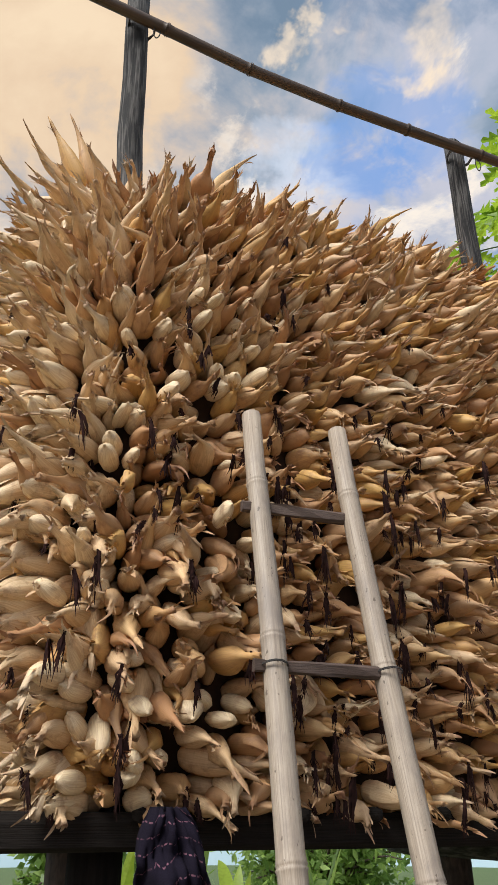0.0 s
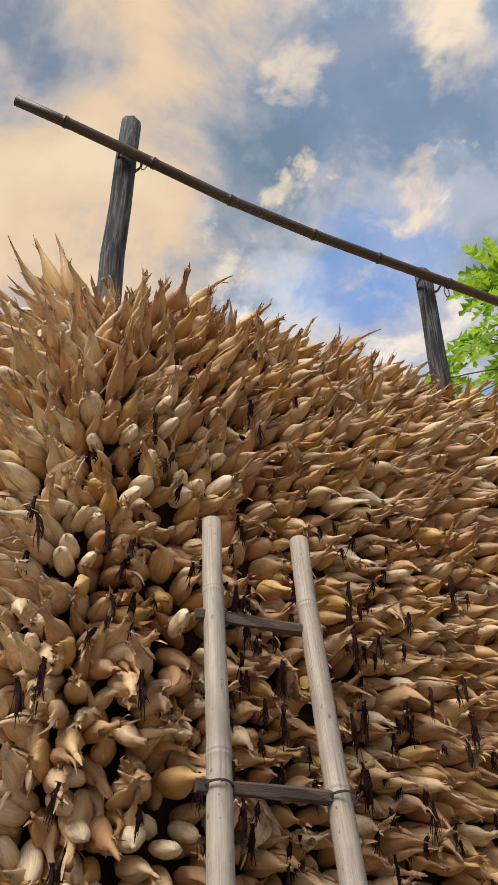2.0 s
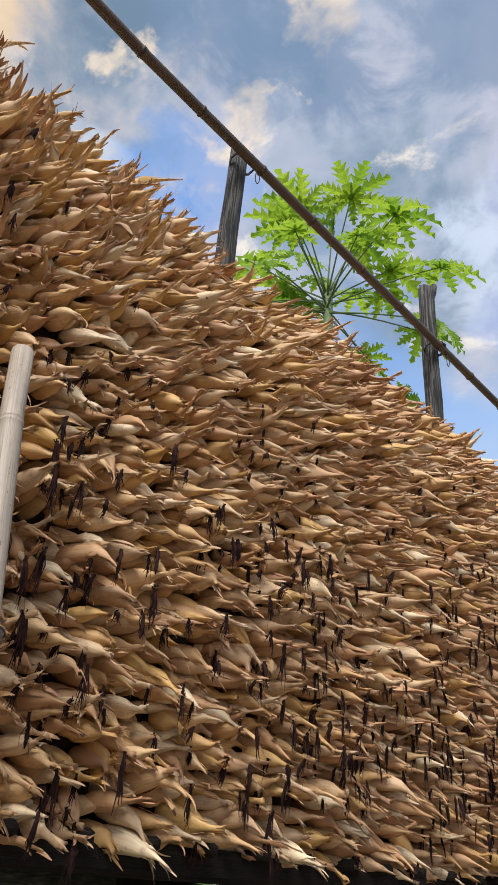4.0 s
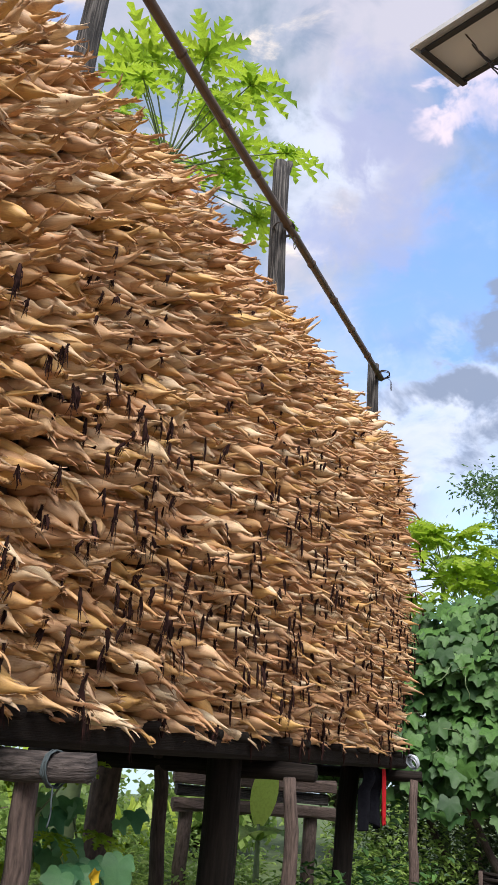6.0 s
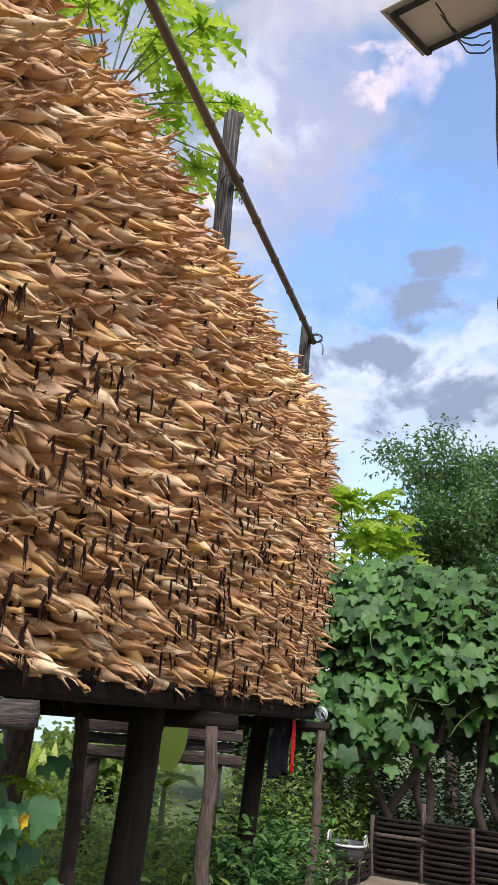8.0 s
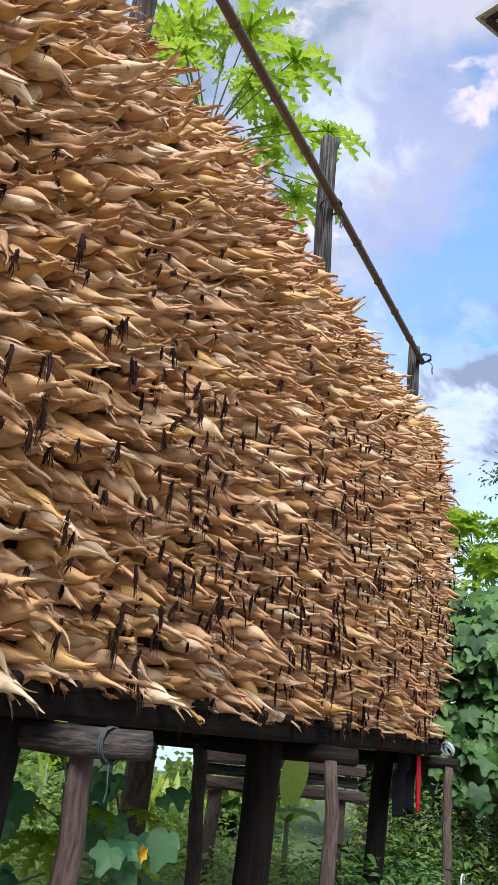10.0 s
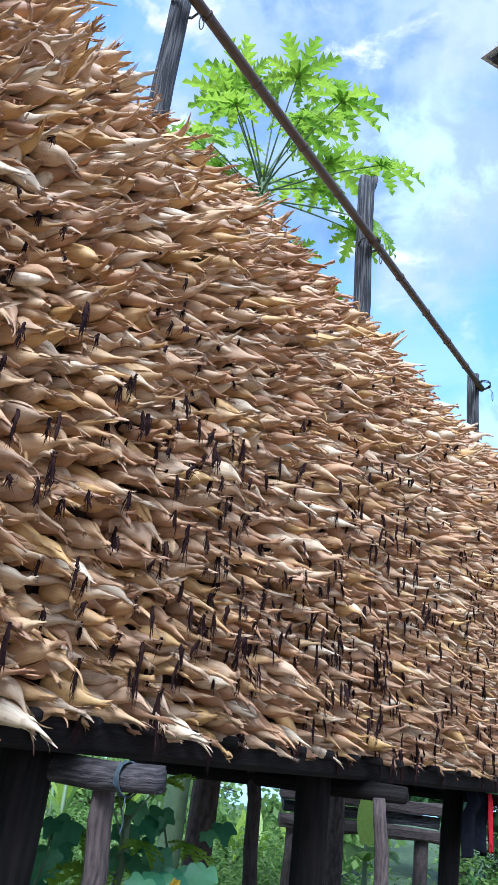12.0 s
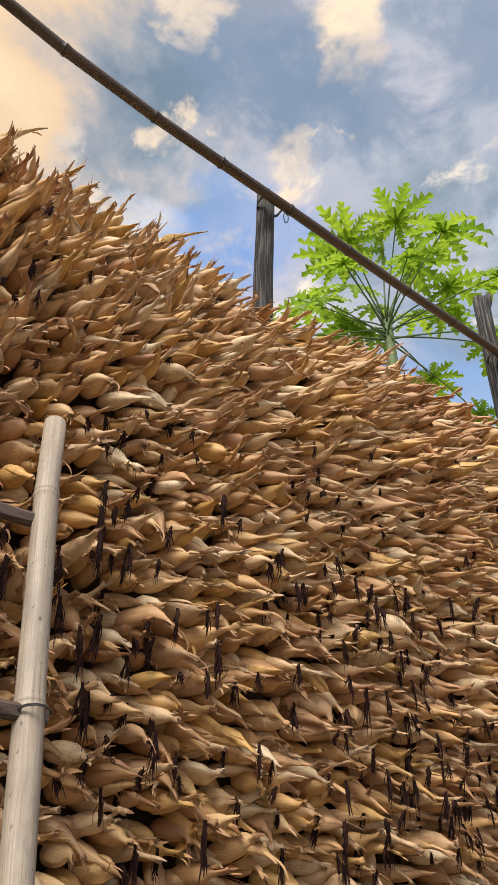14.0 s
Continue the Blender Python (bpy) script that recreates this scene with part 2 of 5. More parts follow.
DARKWOOD = simple("near_black_wood", [(0.3, (0.006, 0.005, 0.004)), (0.7, (0.028, 0.021, 0.017))], 5, 0.9, 0.7, "UV", (5, 0.7, 1), 0.3, 0.01)
DARKWOOD.node_tree.nodes["Principled BSDF"].inputs["Specular IOR Level"].default_value = 0.2
BARKWOOD = simple("brown_bark_pole", [(0.3, (0.032, 0.022, 0.018)), (0.7, (0.16, 0.112, 0.092))], 7, 0.9, 0.9, "UV", (2.5, 1.6, 1), 0.3, 0.012)
LOGWOOD = simple("gnarled_log_wood", [(0.36, (0.016, 0.012, 0.011)), (0.52, (0.060, 0.048, 0.044)), (0.74, (0.16, 0.13, 0.12))], 9, 0.9, 1.0, "UV", (2.2, 1.2, 1), 0.2, 0.016)
BAMBOO_OLD = simple("old_brown_bamboo", [(0.3, (0.040, 0.026, 0.018)), (0.6, (0.115, 0.072, 0.046)), (0.8, (0.20, 0.14, 0.09))], 3.5, 0.55, 0.3, "UV", (7, 0.8, 1), 0.1)


def pale_bamboo_material():
    m = Nodes("bleached_bamboo", 0.55)
    grain = m.noise(m.vec("UV", (16, 1.6, 1)), 3.0, 7, 0.7, 0.6)
    c = m.ramp(grain, (0.30, (0.19, 0.145, 0.11)), (0.48, (0.34, 0.275, 0.21)), (0.72, (0.48, 0.405, 0.32)))
    stain = m.noise(m.vec("Object", (1, 1, 0.45)), 11, 6, 0.7)
    c = m.mix(m.ramp(stain, (0.46, 0.0), (0.66, 0.75)), c, (0.22, 0.18, 0.15))
    speck = m.noise(m.vec("Object", (1, 1, 0.5)), 70, 3, 0.5)
    c = m.mix(m.ramp(speck, (0.66, 0.0), (0.70, 0.8)), c, (0.10, 0.07, 0.05))
    m.bump(grain, 0.35, 0.003)
    return m.colour(c)


BAMBOO_PALE = pale_bamboo_material()
RUNGWOOD = simple("dark_rung_wood", [(0.3, (0.035, 0.022, 0.017)), (0.7, (0.13, 0.085, 0.065))], 5, 0.75, 0.5, "UV", (3, 3, 1), 0.2)
CORD = simple("dark_cord", [(0.3, (0.02, 0.018, 0.016)), (0.7, (0.06, 0.05, 0.045))], 80, 0.8)


def ground_material():
    m = Nodes("yard_earth", 0.95)
    f = m.noise(m.vec("Object"), 4, 6, 0.6)
    soil = m.ramp(f, (0.3, (0.10, 0.075, 0.05)), (0.7, (0.23, 0.18, 0.13)))
    grass = m.ramp(m.noise(m.vec("Object"), 6, 6, 0.65), (0.3, (0.035, 0.06, 0.018)), (0.7, (0.11, 0.16, 0.05)))
    sep = m.n("ShaderNodeSeparateXYZ")
    m.nt.links.new(m.tc.outputs["Object"], sep.inputs[0])
    edge = m.math("ADD", sep.outputs[1], m.math("MULTIPLY", m.noise(m.vec("Object"), 1.2, 4), 1.2))
    far = m.math("MAXIMUM", m.math("SUBTRACT", edge, 2.9), m.math("SUBTRACT", sep.outputs[0], 9.6))
    c = m.mix(m.ramp(far, (0.0, 0.0), (0.6, 1.0)), soil, grass)
    m.bump(f, 0.6, 0.03)
    return m.colour(c)


SOIL = ground_material()
PAPAYA = leaf_material("papaya_leaf", (0.17, 0.31, 0.02), (0.40, 0.54, 0.04), 0.45, 0.58)
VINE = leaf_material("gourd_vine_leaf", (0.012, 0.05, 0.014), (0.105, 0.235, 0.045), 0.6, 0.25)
WEED = leaf_material("weed_leaf", (0.11, 0.21, 0.045), (0.42, 0.57, 0.15), 0.45, 0.6)
WILLOW = leaf_material("fine_tree_leaf", (0.04, 0.10, 0.03), (0.16, 0.28, 0.08), 0.5, 0.4)
# leaf green with the thicket's canopy shade darkened into it
SHADE = leaf_material("shade_dark_leaf", (0.02, 0.05, 0.015), (0.08, 0.13, 0.03), 0.6, 0.2)
FRESH = leaf_material("young_banana_leaf", (0.40, 0.55, 0.05), (0.58, 0.70, 0.12), 0.4, 0.6)
SQUASH = leaf_material("squash_leaf", (0.045, 0.16, 0.07), (0.18, 0.38, 0.15), 0.5, 0.4)
PETAL = leaf_material("yellow_petal", (0.70, 0.42, 0.01), (0.85, 0.60, 0.03), 0.5, 0.4)
STEM = simple("green_stem", [(0.3, (0.10, 0.15, 0.06)), (0.7, (0.22, 0.28, 0.13))], 8, 0.6)
# distance haze is painted into this pale blue-green base colour
HILL = simple("hazed_hill", [(0.3, (0.34, 0.46, 0.52)), (0.7, (0.44, 0.56, 0.62))], 0.02, 1.0)


# ---- mesh helpers ----
def mesh_object(name, verts, faces, mat, parent=None, uvs=None, label="", smooth=True, tone=None):
    me = bpy.data.meshes.new(name)
    me.from_pydata(verts, [], faces)
    if uvs is not None:
        lay = me.uv_layers.new(name="uv")
        idx = np.empty(len(me.loops), dtype=np.int64)
        me.loops.foreach_get("vertex_index", idx)
        lay.data.foreach_set("uv", np.asarray(uvs, dtype=np.float32)[idx].ravel())
    if tone is not None:
        a = me.attributes.new("tone", "FLOAT", "POINT")
        a.data.foreach_set("value", np.asarray(tone, dtype=np.float32))
    if smooth:
        me.polygons.foreach_set("use_smooth", [True] * len(me.polygons))
    me.materials.append(mat)
    ob = new(name, me)
    if parent is not None:
        ob.parent = parent
    if label:
        tagged(ob, label)
    return ob


def part(name, bm, material, parent, label=""):
    me = bpy.data.meshes.new(name)
    bm.to_mesh(me)
    bm.free()
    me.materials.append(material)
    ob = new(name, me)
    ob.parent = parent
    if label:
        tagged(ob, label)
    return ob


def base(name, at, label, category, group="", kind=""):
    e = new(name)
    e.location = at
    e.empty_display_size = 0.1
    return tagged(e, label, category, group, kind)


def tube_data(points, radii, sides=10, rough=0.0, seed=0, capped=True, squash=1.0):
    """A tapered tube along points, with uv (round, metres along)."""
    rng = np.random.default_rng(seed)
    P = np.array(points, dtype=float)
    n = len(P)
    T = np.gradient(P, axis=0)
    T /= np.linalg.norm(T, axis=1)[:, None] + 1e-9
    refs = np.array(((0.02, 0.03, 1.0), (1.0, 0.02, 0.03), (0.03, 1.0, 0.02), (0.6, 0.5, 0.62)))
    ref = refs[np.argmin([np.max(np.abs(T @ q)) for q in refs])]
    along = np.concatenate(([0], np.cumsum(np.linalg.norm(np.diff(P, axis=0), axis=1))))
    flute = 1 + rough * rng.normal(size=sides)
    V, U, F = [], [], []
    for i in range(n):
        a = np.cross(T[i], ref)
        a /= np.linalg.norm(a)
        b = np.cross(T[i], a)
        for k in range(sides):
            th = 2 * math.pi * k / sides
            r = radii[i] * flute[k] * (1 + 0.35 * rough * rng.normal())
            V.append(P[i] + r * (math.cos(th) * a + squash * math.sin(th) * b))
            U.append((k / sides if k <= sides / 2 else 1 - k / sides, along[i]))
    for i in range(n - 1):
        for k in range(sides):
            k2 = (k + 1) % sides
            F.append((i * sides + k, i * sides + k2, (i + 1) * sides + k2, (i + 1) * sides + k))
    if capped:
        F.append(tuple(range(sides))[::-1])
        F.append(tuple((n - 1) * sides + k for k in range(sides)))
    return V, F, U


def join(datas):
    V, F, U = [], [], []
    for v, f, u in datas:
        o = len(V)
        V += list(v)
        U += list(u)
        F += [tuple(o + i for i in q) for q in f]
    return V, F, U


def tube(name, points, radii, mat, parent=None, sides=10, rough=0.0, seed=0, label="", squash=1.0):
    v, f, u = tube_data(points, radii, sides, rough, seed, True, squash)
    return mesh_object(name, v, f, mat, parent, u, label)


def pole_points(a, b, n, wobble, seed):
    rng = np.random.default_rng(seed)
    a, b = np.array(a, float), np.array(b, float)
    t = np.linspace(0, 1, n)
    w = np.cumsum(rng.normal(size=(n, 3)), axis=0)
    w -= np.outer(1 - t, w[0]) + np.outer(t, w[-1])
    return a + np.outer(t, b - a) + wobble * w


def bamboo(name, ctrl, r0, r1, mat, parent, gap=0.3, seed=0, label="", swell=1.16):
    """A culm through ctrl points with a swollen ring at each node."""
    C = np.array(ctrl, float)
    d = np.concatenate(([0], np.cumsum(np.linalg.norm(np.diff(C, axis=0), axis=1))))
    total = d[-1]
    rng = np.random.default_rng(seed)
    s, r = [0.0], [1.0]
    pos = gap * 0.6
    while pos < total - 0.05:
        for off, k in ((-0.03, 1.0), (-0.010, 1.03), (-0.004, swell), (-0.001, 0.97), (0.003, swell * 0.97), (0.010, 1.03), (0.03, 0.985)):
            s.append(pos + off)
            r.append(k)
        pos += gap * rng.uniform(0.88, 1.12)
    s.append(total)
    r.append(1.0)
    s = np.array(s)
    P = np.stack([np.interp(s, d, C[:, k]) for k in range(3)], axis=1)
    R = np.array(r) * np.interp(s, (0, total), (r0, r1))
    return tube(name, P, R, mat, parent, 12, 0.0, seed, label)


def box_data(size, at, turn=0.0, cut=0.008, seed=0, jag=0.0):
    """A hewn timber: a box with bevelled edges and a little unevenness along its length (x)."""
    rng = np.random.default_rng(seed)
    lx, ly, lz = (s / 2 for s in size)
    n = 7
    prof = [(-ly, -lz + cut), (-ly + cut, -lz), (ly - cut, -lz), (ly, -lz + cut), (ly, lz - cut), (ly - cut, lz), (-ly + cut, lz), (-ly, lz - cut)]
    c, s_ = math.cos(turn), math.sin(turn)
    V, U, F = [], [], []
    for i in range(n):
        x = -lx + 2 * lx * i / (n - 1)
        for k, (y, z) in enumerate(prof):
            y2, z2 = y + jag * rng.normal(), z + jag * rng.normal()
            V.append((at[0] + c * x - s_ * y2, at[1] + s_ * x + c * y2, at[2] + z2))
            U.append((k / 8, x))
    m = len(prof)
    for i in range(n - 1):
        for k in range(m):
            F.append((i * m + k, i * m + (k + 1) % m, (i + 1) * m + (k + 1) % m, (i + 1) * m + k))
    F.append(tuple(range(m))[::-1])
    F.append(tuple((n - 1) * m + k for k in range(m)))
    return V, F, U


def timber(name, size, at, mat, parent, turn=0.0, seed=0, jag=0.004, cut=0.012, label=""):
    v, f, u = box_data(size, at, turn, cut, seed, jag)
    return mesh_object(name, v, f, mat, parent, u, label, smooth=False)


def ring_data(at, normal, r, thick, turns=3, seed=0):
    """A few turns of cord round something."""
    rng = np.random.default_rng(seed)
    nrm = Vector(normal).normalized()
    a = nrm.orthogonal().normalized()
    b = nrm.cross(a)
    pts = []
    for i in range(turns * 12 + 1):
        th = i * math.pi / 6
        p = Vector(at) + (a * math.cos(th) + b * math.sin(th)) * r * (1 + 0.05 * rng.normal()) + nrm * thick * 2 * (i / 12 - turns / 2)
        pts.append(p)
    return tube_data(pts, [thick] * len(pts), 5)


# ---- ground and distance ----
def build_ground():
    rng = np.random.default_rng(3)
    xs = np.concatenate((-np.geomspace(1500, 9, 16), np.linspace(-8, 14, 56), np.geomspace(15, 1500, 16)))
    ys = np.concatenate((-np.geomspace(1500, 7, 14), np.linspace(-6, 14, 50), np.geomspace(15, 1500, 16)))
    V = []
    for y in ys:
        for x in xs:
            near = math.exp(-((x - 2) ** 2 + (y - 2) ** 2) / 300)
            z = 0.035 * noise.noise(Vector((x * 0.7, y * 0.7, 0))) * near - 0.02 * near
            if y > 9:
                z -= 0.12 * min(y - 9, 200)
            V.append((x, y, z))
    nx = len(xs)
    F = [(j * nx + i, j * nx + i + 1, (j + 1) * nx + i + 1, (j + 1) * nx + i) for j in range(len(ys) - 1) for i in range(nx - 1)]
    tagged(mesh_object("ground", V, F, SOIL), "trodden brown earth yard with dry patches", "ground", kind="structure")


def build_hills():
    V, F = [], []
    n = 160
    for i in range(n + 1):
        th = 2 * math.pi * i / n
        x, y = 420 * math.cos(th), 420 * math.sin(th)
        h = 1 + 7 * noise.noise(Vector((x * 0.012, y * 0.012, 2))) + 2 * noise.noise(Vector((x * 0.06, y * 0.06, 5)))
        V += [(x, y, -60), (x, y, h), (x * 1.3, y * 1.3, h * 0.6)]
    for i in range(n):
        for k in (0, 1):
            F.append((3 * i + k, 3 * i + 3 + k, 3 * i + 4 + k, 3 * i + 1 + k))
    tagged(mesh_object("backdrop_hills", V, F, HILL), "far hills with blue-green haze put into their colour", "hills", kind="structure")


build_ground()
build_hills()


# ---- the corn crib: posts, beams, joists, props, top rail ----
crib = base("corn_crib", (0.3, 2.6, 0.0), "raised crib of weathered posts and dark hewn beams, loaded with corn", "corn crib")
CRIB_AT = Vector((0.3, 2.6, 0.0))


def rel(pts, origin):
    return [Vector(p) - origin for p in pts]


def crib_post(x, y, top, lean, r0, r1, seed, foot, seat):
    """A post whose dark lower length runs from foot to seat, and its grey upper length above the floor."""
    neck = (x, y, 1.5)
    head = (x + lean, y, top)
    low = pole_points((*foot, -0.1), (*seat, 1.5), 6, 0.006, seed)
    high = pole_points(neck, head, 12, 0.005, seed + 50)
    if seed == 1:      # a slight crook where it leaves the corn
        high = [Vector(p) + Vector((-0.015 * math.exp(-((p[2] - 4.35) / 0.3) ** 2), 0, 0)) for p in high]
    tube("lower_post", rel(low, CRIB_AT), [r0] * 6, DARKWOOD, crib, 12, 0.06, seed, "thick near-black post")
    P = rel(high, CRIB_AT)
    R = [r1 * k for k in np.linspace(1.08, 0.97, 12)]
    v, f, u = tube_data(P, R, 14, 0.07, seed + 9)
    for k in range(14):      # a split, slanting top
        v[-14 + k] = v[-14 + k] + np.array((0, 0, 0.018 * math.sin(k * 0.45 + seed) + 0.010 * math.sin(3 * k)))
    mesh_object("post", v, f, GREYWOOD, crib, u, "grey weathered cracked post")


crib_post(0.42, 2.60, 5.58, -0.13, 0.085, 0.063, 1, (0.44, 2.60), (0.42, 2.60))
crib_post(2.20, 2.60, 5.06, -0.02, 0.10, 0.052, 2, (2.26, 2.68), (2.20, 2.60))
crib_post(4.16, 2.62, 5.42, 0.02, 0.088, 0.058, 3, (4.36, 2.79), (4.02, 2.59))
tube("branch_stub", rel([(4.18, 2.62, 5.24), (4.205, 2.605, 5.33), (4.225, 2.59, 5.42), (4.235, 2.585, 5.47)], CRIB_AT), [0.034, 0.036, 0.036, 0.020], GREYWOOD, crib, 9, 0.12, 77, "short forked stub at the post top")
crib_post(6.36, 2.66, 4.95, 0.06, 0.07, 0.052, 4, (6.09, 2.77), (6.06, 2.65))
for k, (x, r) in enumerate(((0.5, 0.09), (2.5, 0.10), (4.82, 0.10), (6.6, 0.08))):
    tube("back_post", rel(pole_points((x, 3.9, -0.1), (x, 3.9, 1.5), 6, 0.008, 20 + k), CRIB_AT), [r] * 6, BARKWOOD, crib, 10, 0.06, 30 + k, "brown barked post")
tube("mid_post", rel(pole_points((4.06, 2.86, -0.1), (4.215, 3.12, 1.5), 8, 0.010, 28), CRIB_AT), [0.040] * 8, BARKWOOD, crib, 10, 0.06, 38)
timber("beam", (6.5, 0.14, 0.10), Vector((3.32, 2.45, 1.50)) - CRIB_AT, DARKWOOD, crib, 0, 5, 0.004, 0.02, "long near-black hewn beam")
timber("beam", (6.5, 0.14, 0.125), Vector((3.35, 3.85, 1.508)) - CRIB_AT, DARKWOOD, crib, 0, 6)
timber("beam", (1.3, 0.13, 0.10), Vector((0.26, 3.19, 1.50)) - CRIB_AT, DARKWOOD, crib, math.pi / 2, 7)
timber("beam", (1.3, 0.13, 0.10), Vector((6.30, 3.19, 1.50)) - CRIB_AT, DARKWOOD, crib, math.pi / 2, 8)
for k, x in enumerate(np.linspace(0.5, 6.2, 24)):
    tube("floor_pole", rel(pole_points((x, 2.32, 1.545), (x, 4.0, 1.545), 4, 0.004, 60 + k), CRIB_AT), [0.022] * 4, DARKWOOD, crib, 6, 0.05, k)
for k, (x, yend, r) in enumerate(((2.26, 2.08, 0.044), (4.22, 2.19, 0.040), (6.35, 2.22, 0.035))):
    tube("joist", rel(pole_points((x + 0.03, yend, 1.405), (x - 0.04, 4.0, 1.39), 9, 0.006, 70 + k), CRIB_AT), [r * q for q in (0.86, 1.0, 1.02, 1, 1, 1, 1, 0.98, 0.95)], LOGWOOD if k == 0 else DARKWOOD, crib, 14, 0.14, 75 + k, "round grey log joist with a cut end")
    foot, head = (((2.48, 2.41), (2.31, 2.325)), ((4.235, 2.27), (4.15, 2.29)), ((6.35, 2.325), (6.354, 2.272)))[k]
    tube("prop", rel(pole_points((*foot, -0.05), (*head, 1.38), 12, 0.011, 80 + k), CRIB_AT), np.linspace(0.055, 0.038, 12) * (0.95, 0.85, 0.75)[k], BARKWOOD, crib, 12, 0.12, 85 + k, "crooked barked prop pole")
# sagging rail of bamboo lashed to the posts
RAIL = [(-0.33, 2.5, 5.295), (0.30, 2.5, 5.185), (0.6, 2.5, 5.09), (1.03, 2.5, 5.0), (1.52, 2.5, 4.952), (2.12, 2.5, 4.922), (3.11, 2.505, 4.855), (3.95, 2.51, 4.825), (5.0, 2.545, 4.815), (6.15, 2.585, 4.81), (6.47, 2.595, 4.80)]


def smooth_path(ctrl, n):
    C = np.array(ctrl, float)
    d = np.concatenate(([0], np.cumsum(np.linalg.norm(np.diff(C, axis=0), axis=1))))
    s = np.linspace(0, d[-1], n)
    P = np.stack([np.interp(s, d, C[:, k]) for k in range(3)], axis=1)
    for _ in range(3):
        P[1:-1] = 0.25 * P[:-2] + 0.5 * P[1:-1] + 0.25 * P[2:]
    return P


v0, f0, u0 = join([ring_data((2.28, 2.2, 1.40), (0.05, 1, 0), 0.050, 0.003, 4, 5), tube_data(smooth_path([(2.27, 2.19, 1.35), (2.25, 2.17, 1.31), (2.27, 2.18, 1.28), (2.26, 2.18, 1.25)], 12), [0.0025] * 12, 5)])
mesh_object("joist_rope", rel(v0, CRIB_AT), f0, simple("faded_blue_rope", [(0.3, (0.035, 0.05, 0.055)), (0.7, (0.09, 0.115, 0.125))], 60, 0.9), crib, u0, "faded blue rope round the joist")
top_rail = bamboo("top_rail", rel(smooth_path(RAIL, 40), CRIB_AT), 0.030, 0.027, BAMBOO_OLD, crib, 0.46, 4, "sagging brown bamboo rail", 1.24)
for k, (x, z, r) in enumerate(((0.315, 5.19, 0.07), (2.18, 4.92, 0.07), (4.17, 4.82, 0.075), (6.4, 4.80, 0.065))):
    v, f, u = join([ring_data((x, 2.56, z), (0.1, 0.2, 1), r, 0.004, 3, k), tube_data(smooth_path([(x + 0.05, 2.53, z - 0.01), (x + 0.08, 2.5, z - 0.04), (x + 0.09, 2.5, z - 0.10), (x + 0.07, 2.5, z - 0.15), (x + 0.05, 2.5, z - 0.11), (x + 0.06, 2.5, z - 0.05)], 20), [0.003] * 20, 5)])
    mesh_object("lashing", rel(v, CRIB_AT), f, CORD, top_rail, u, "dark cord lashing")


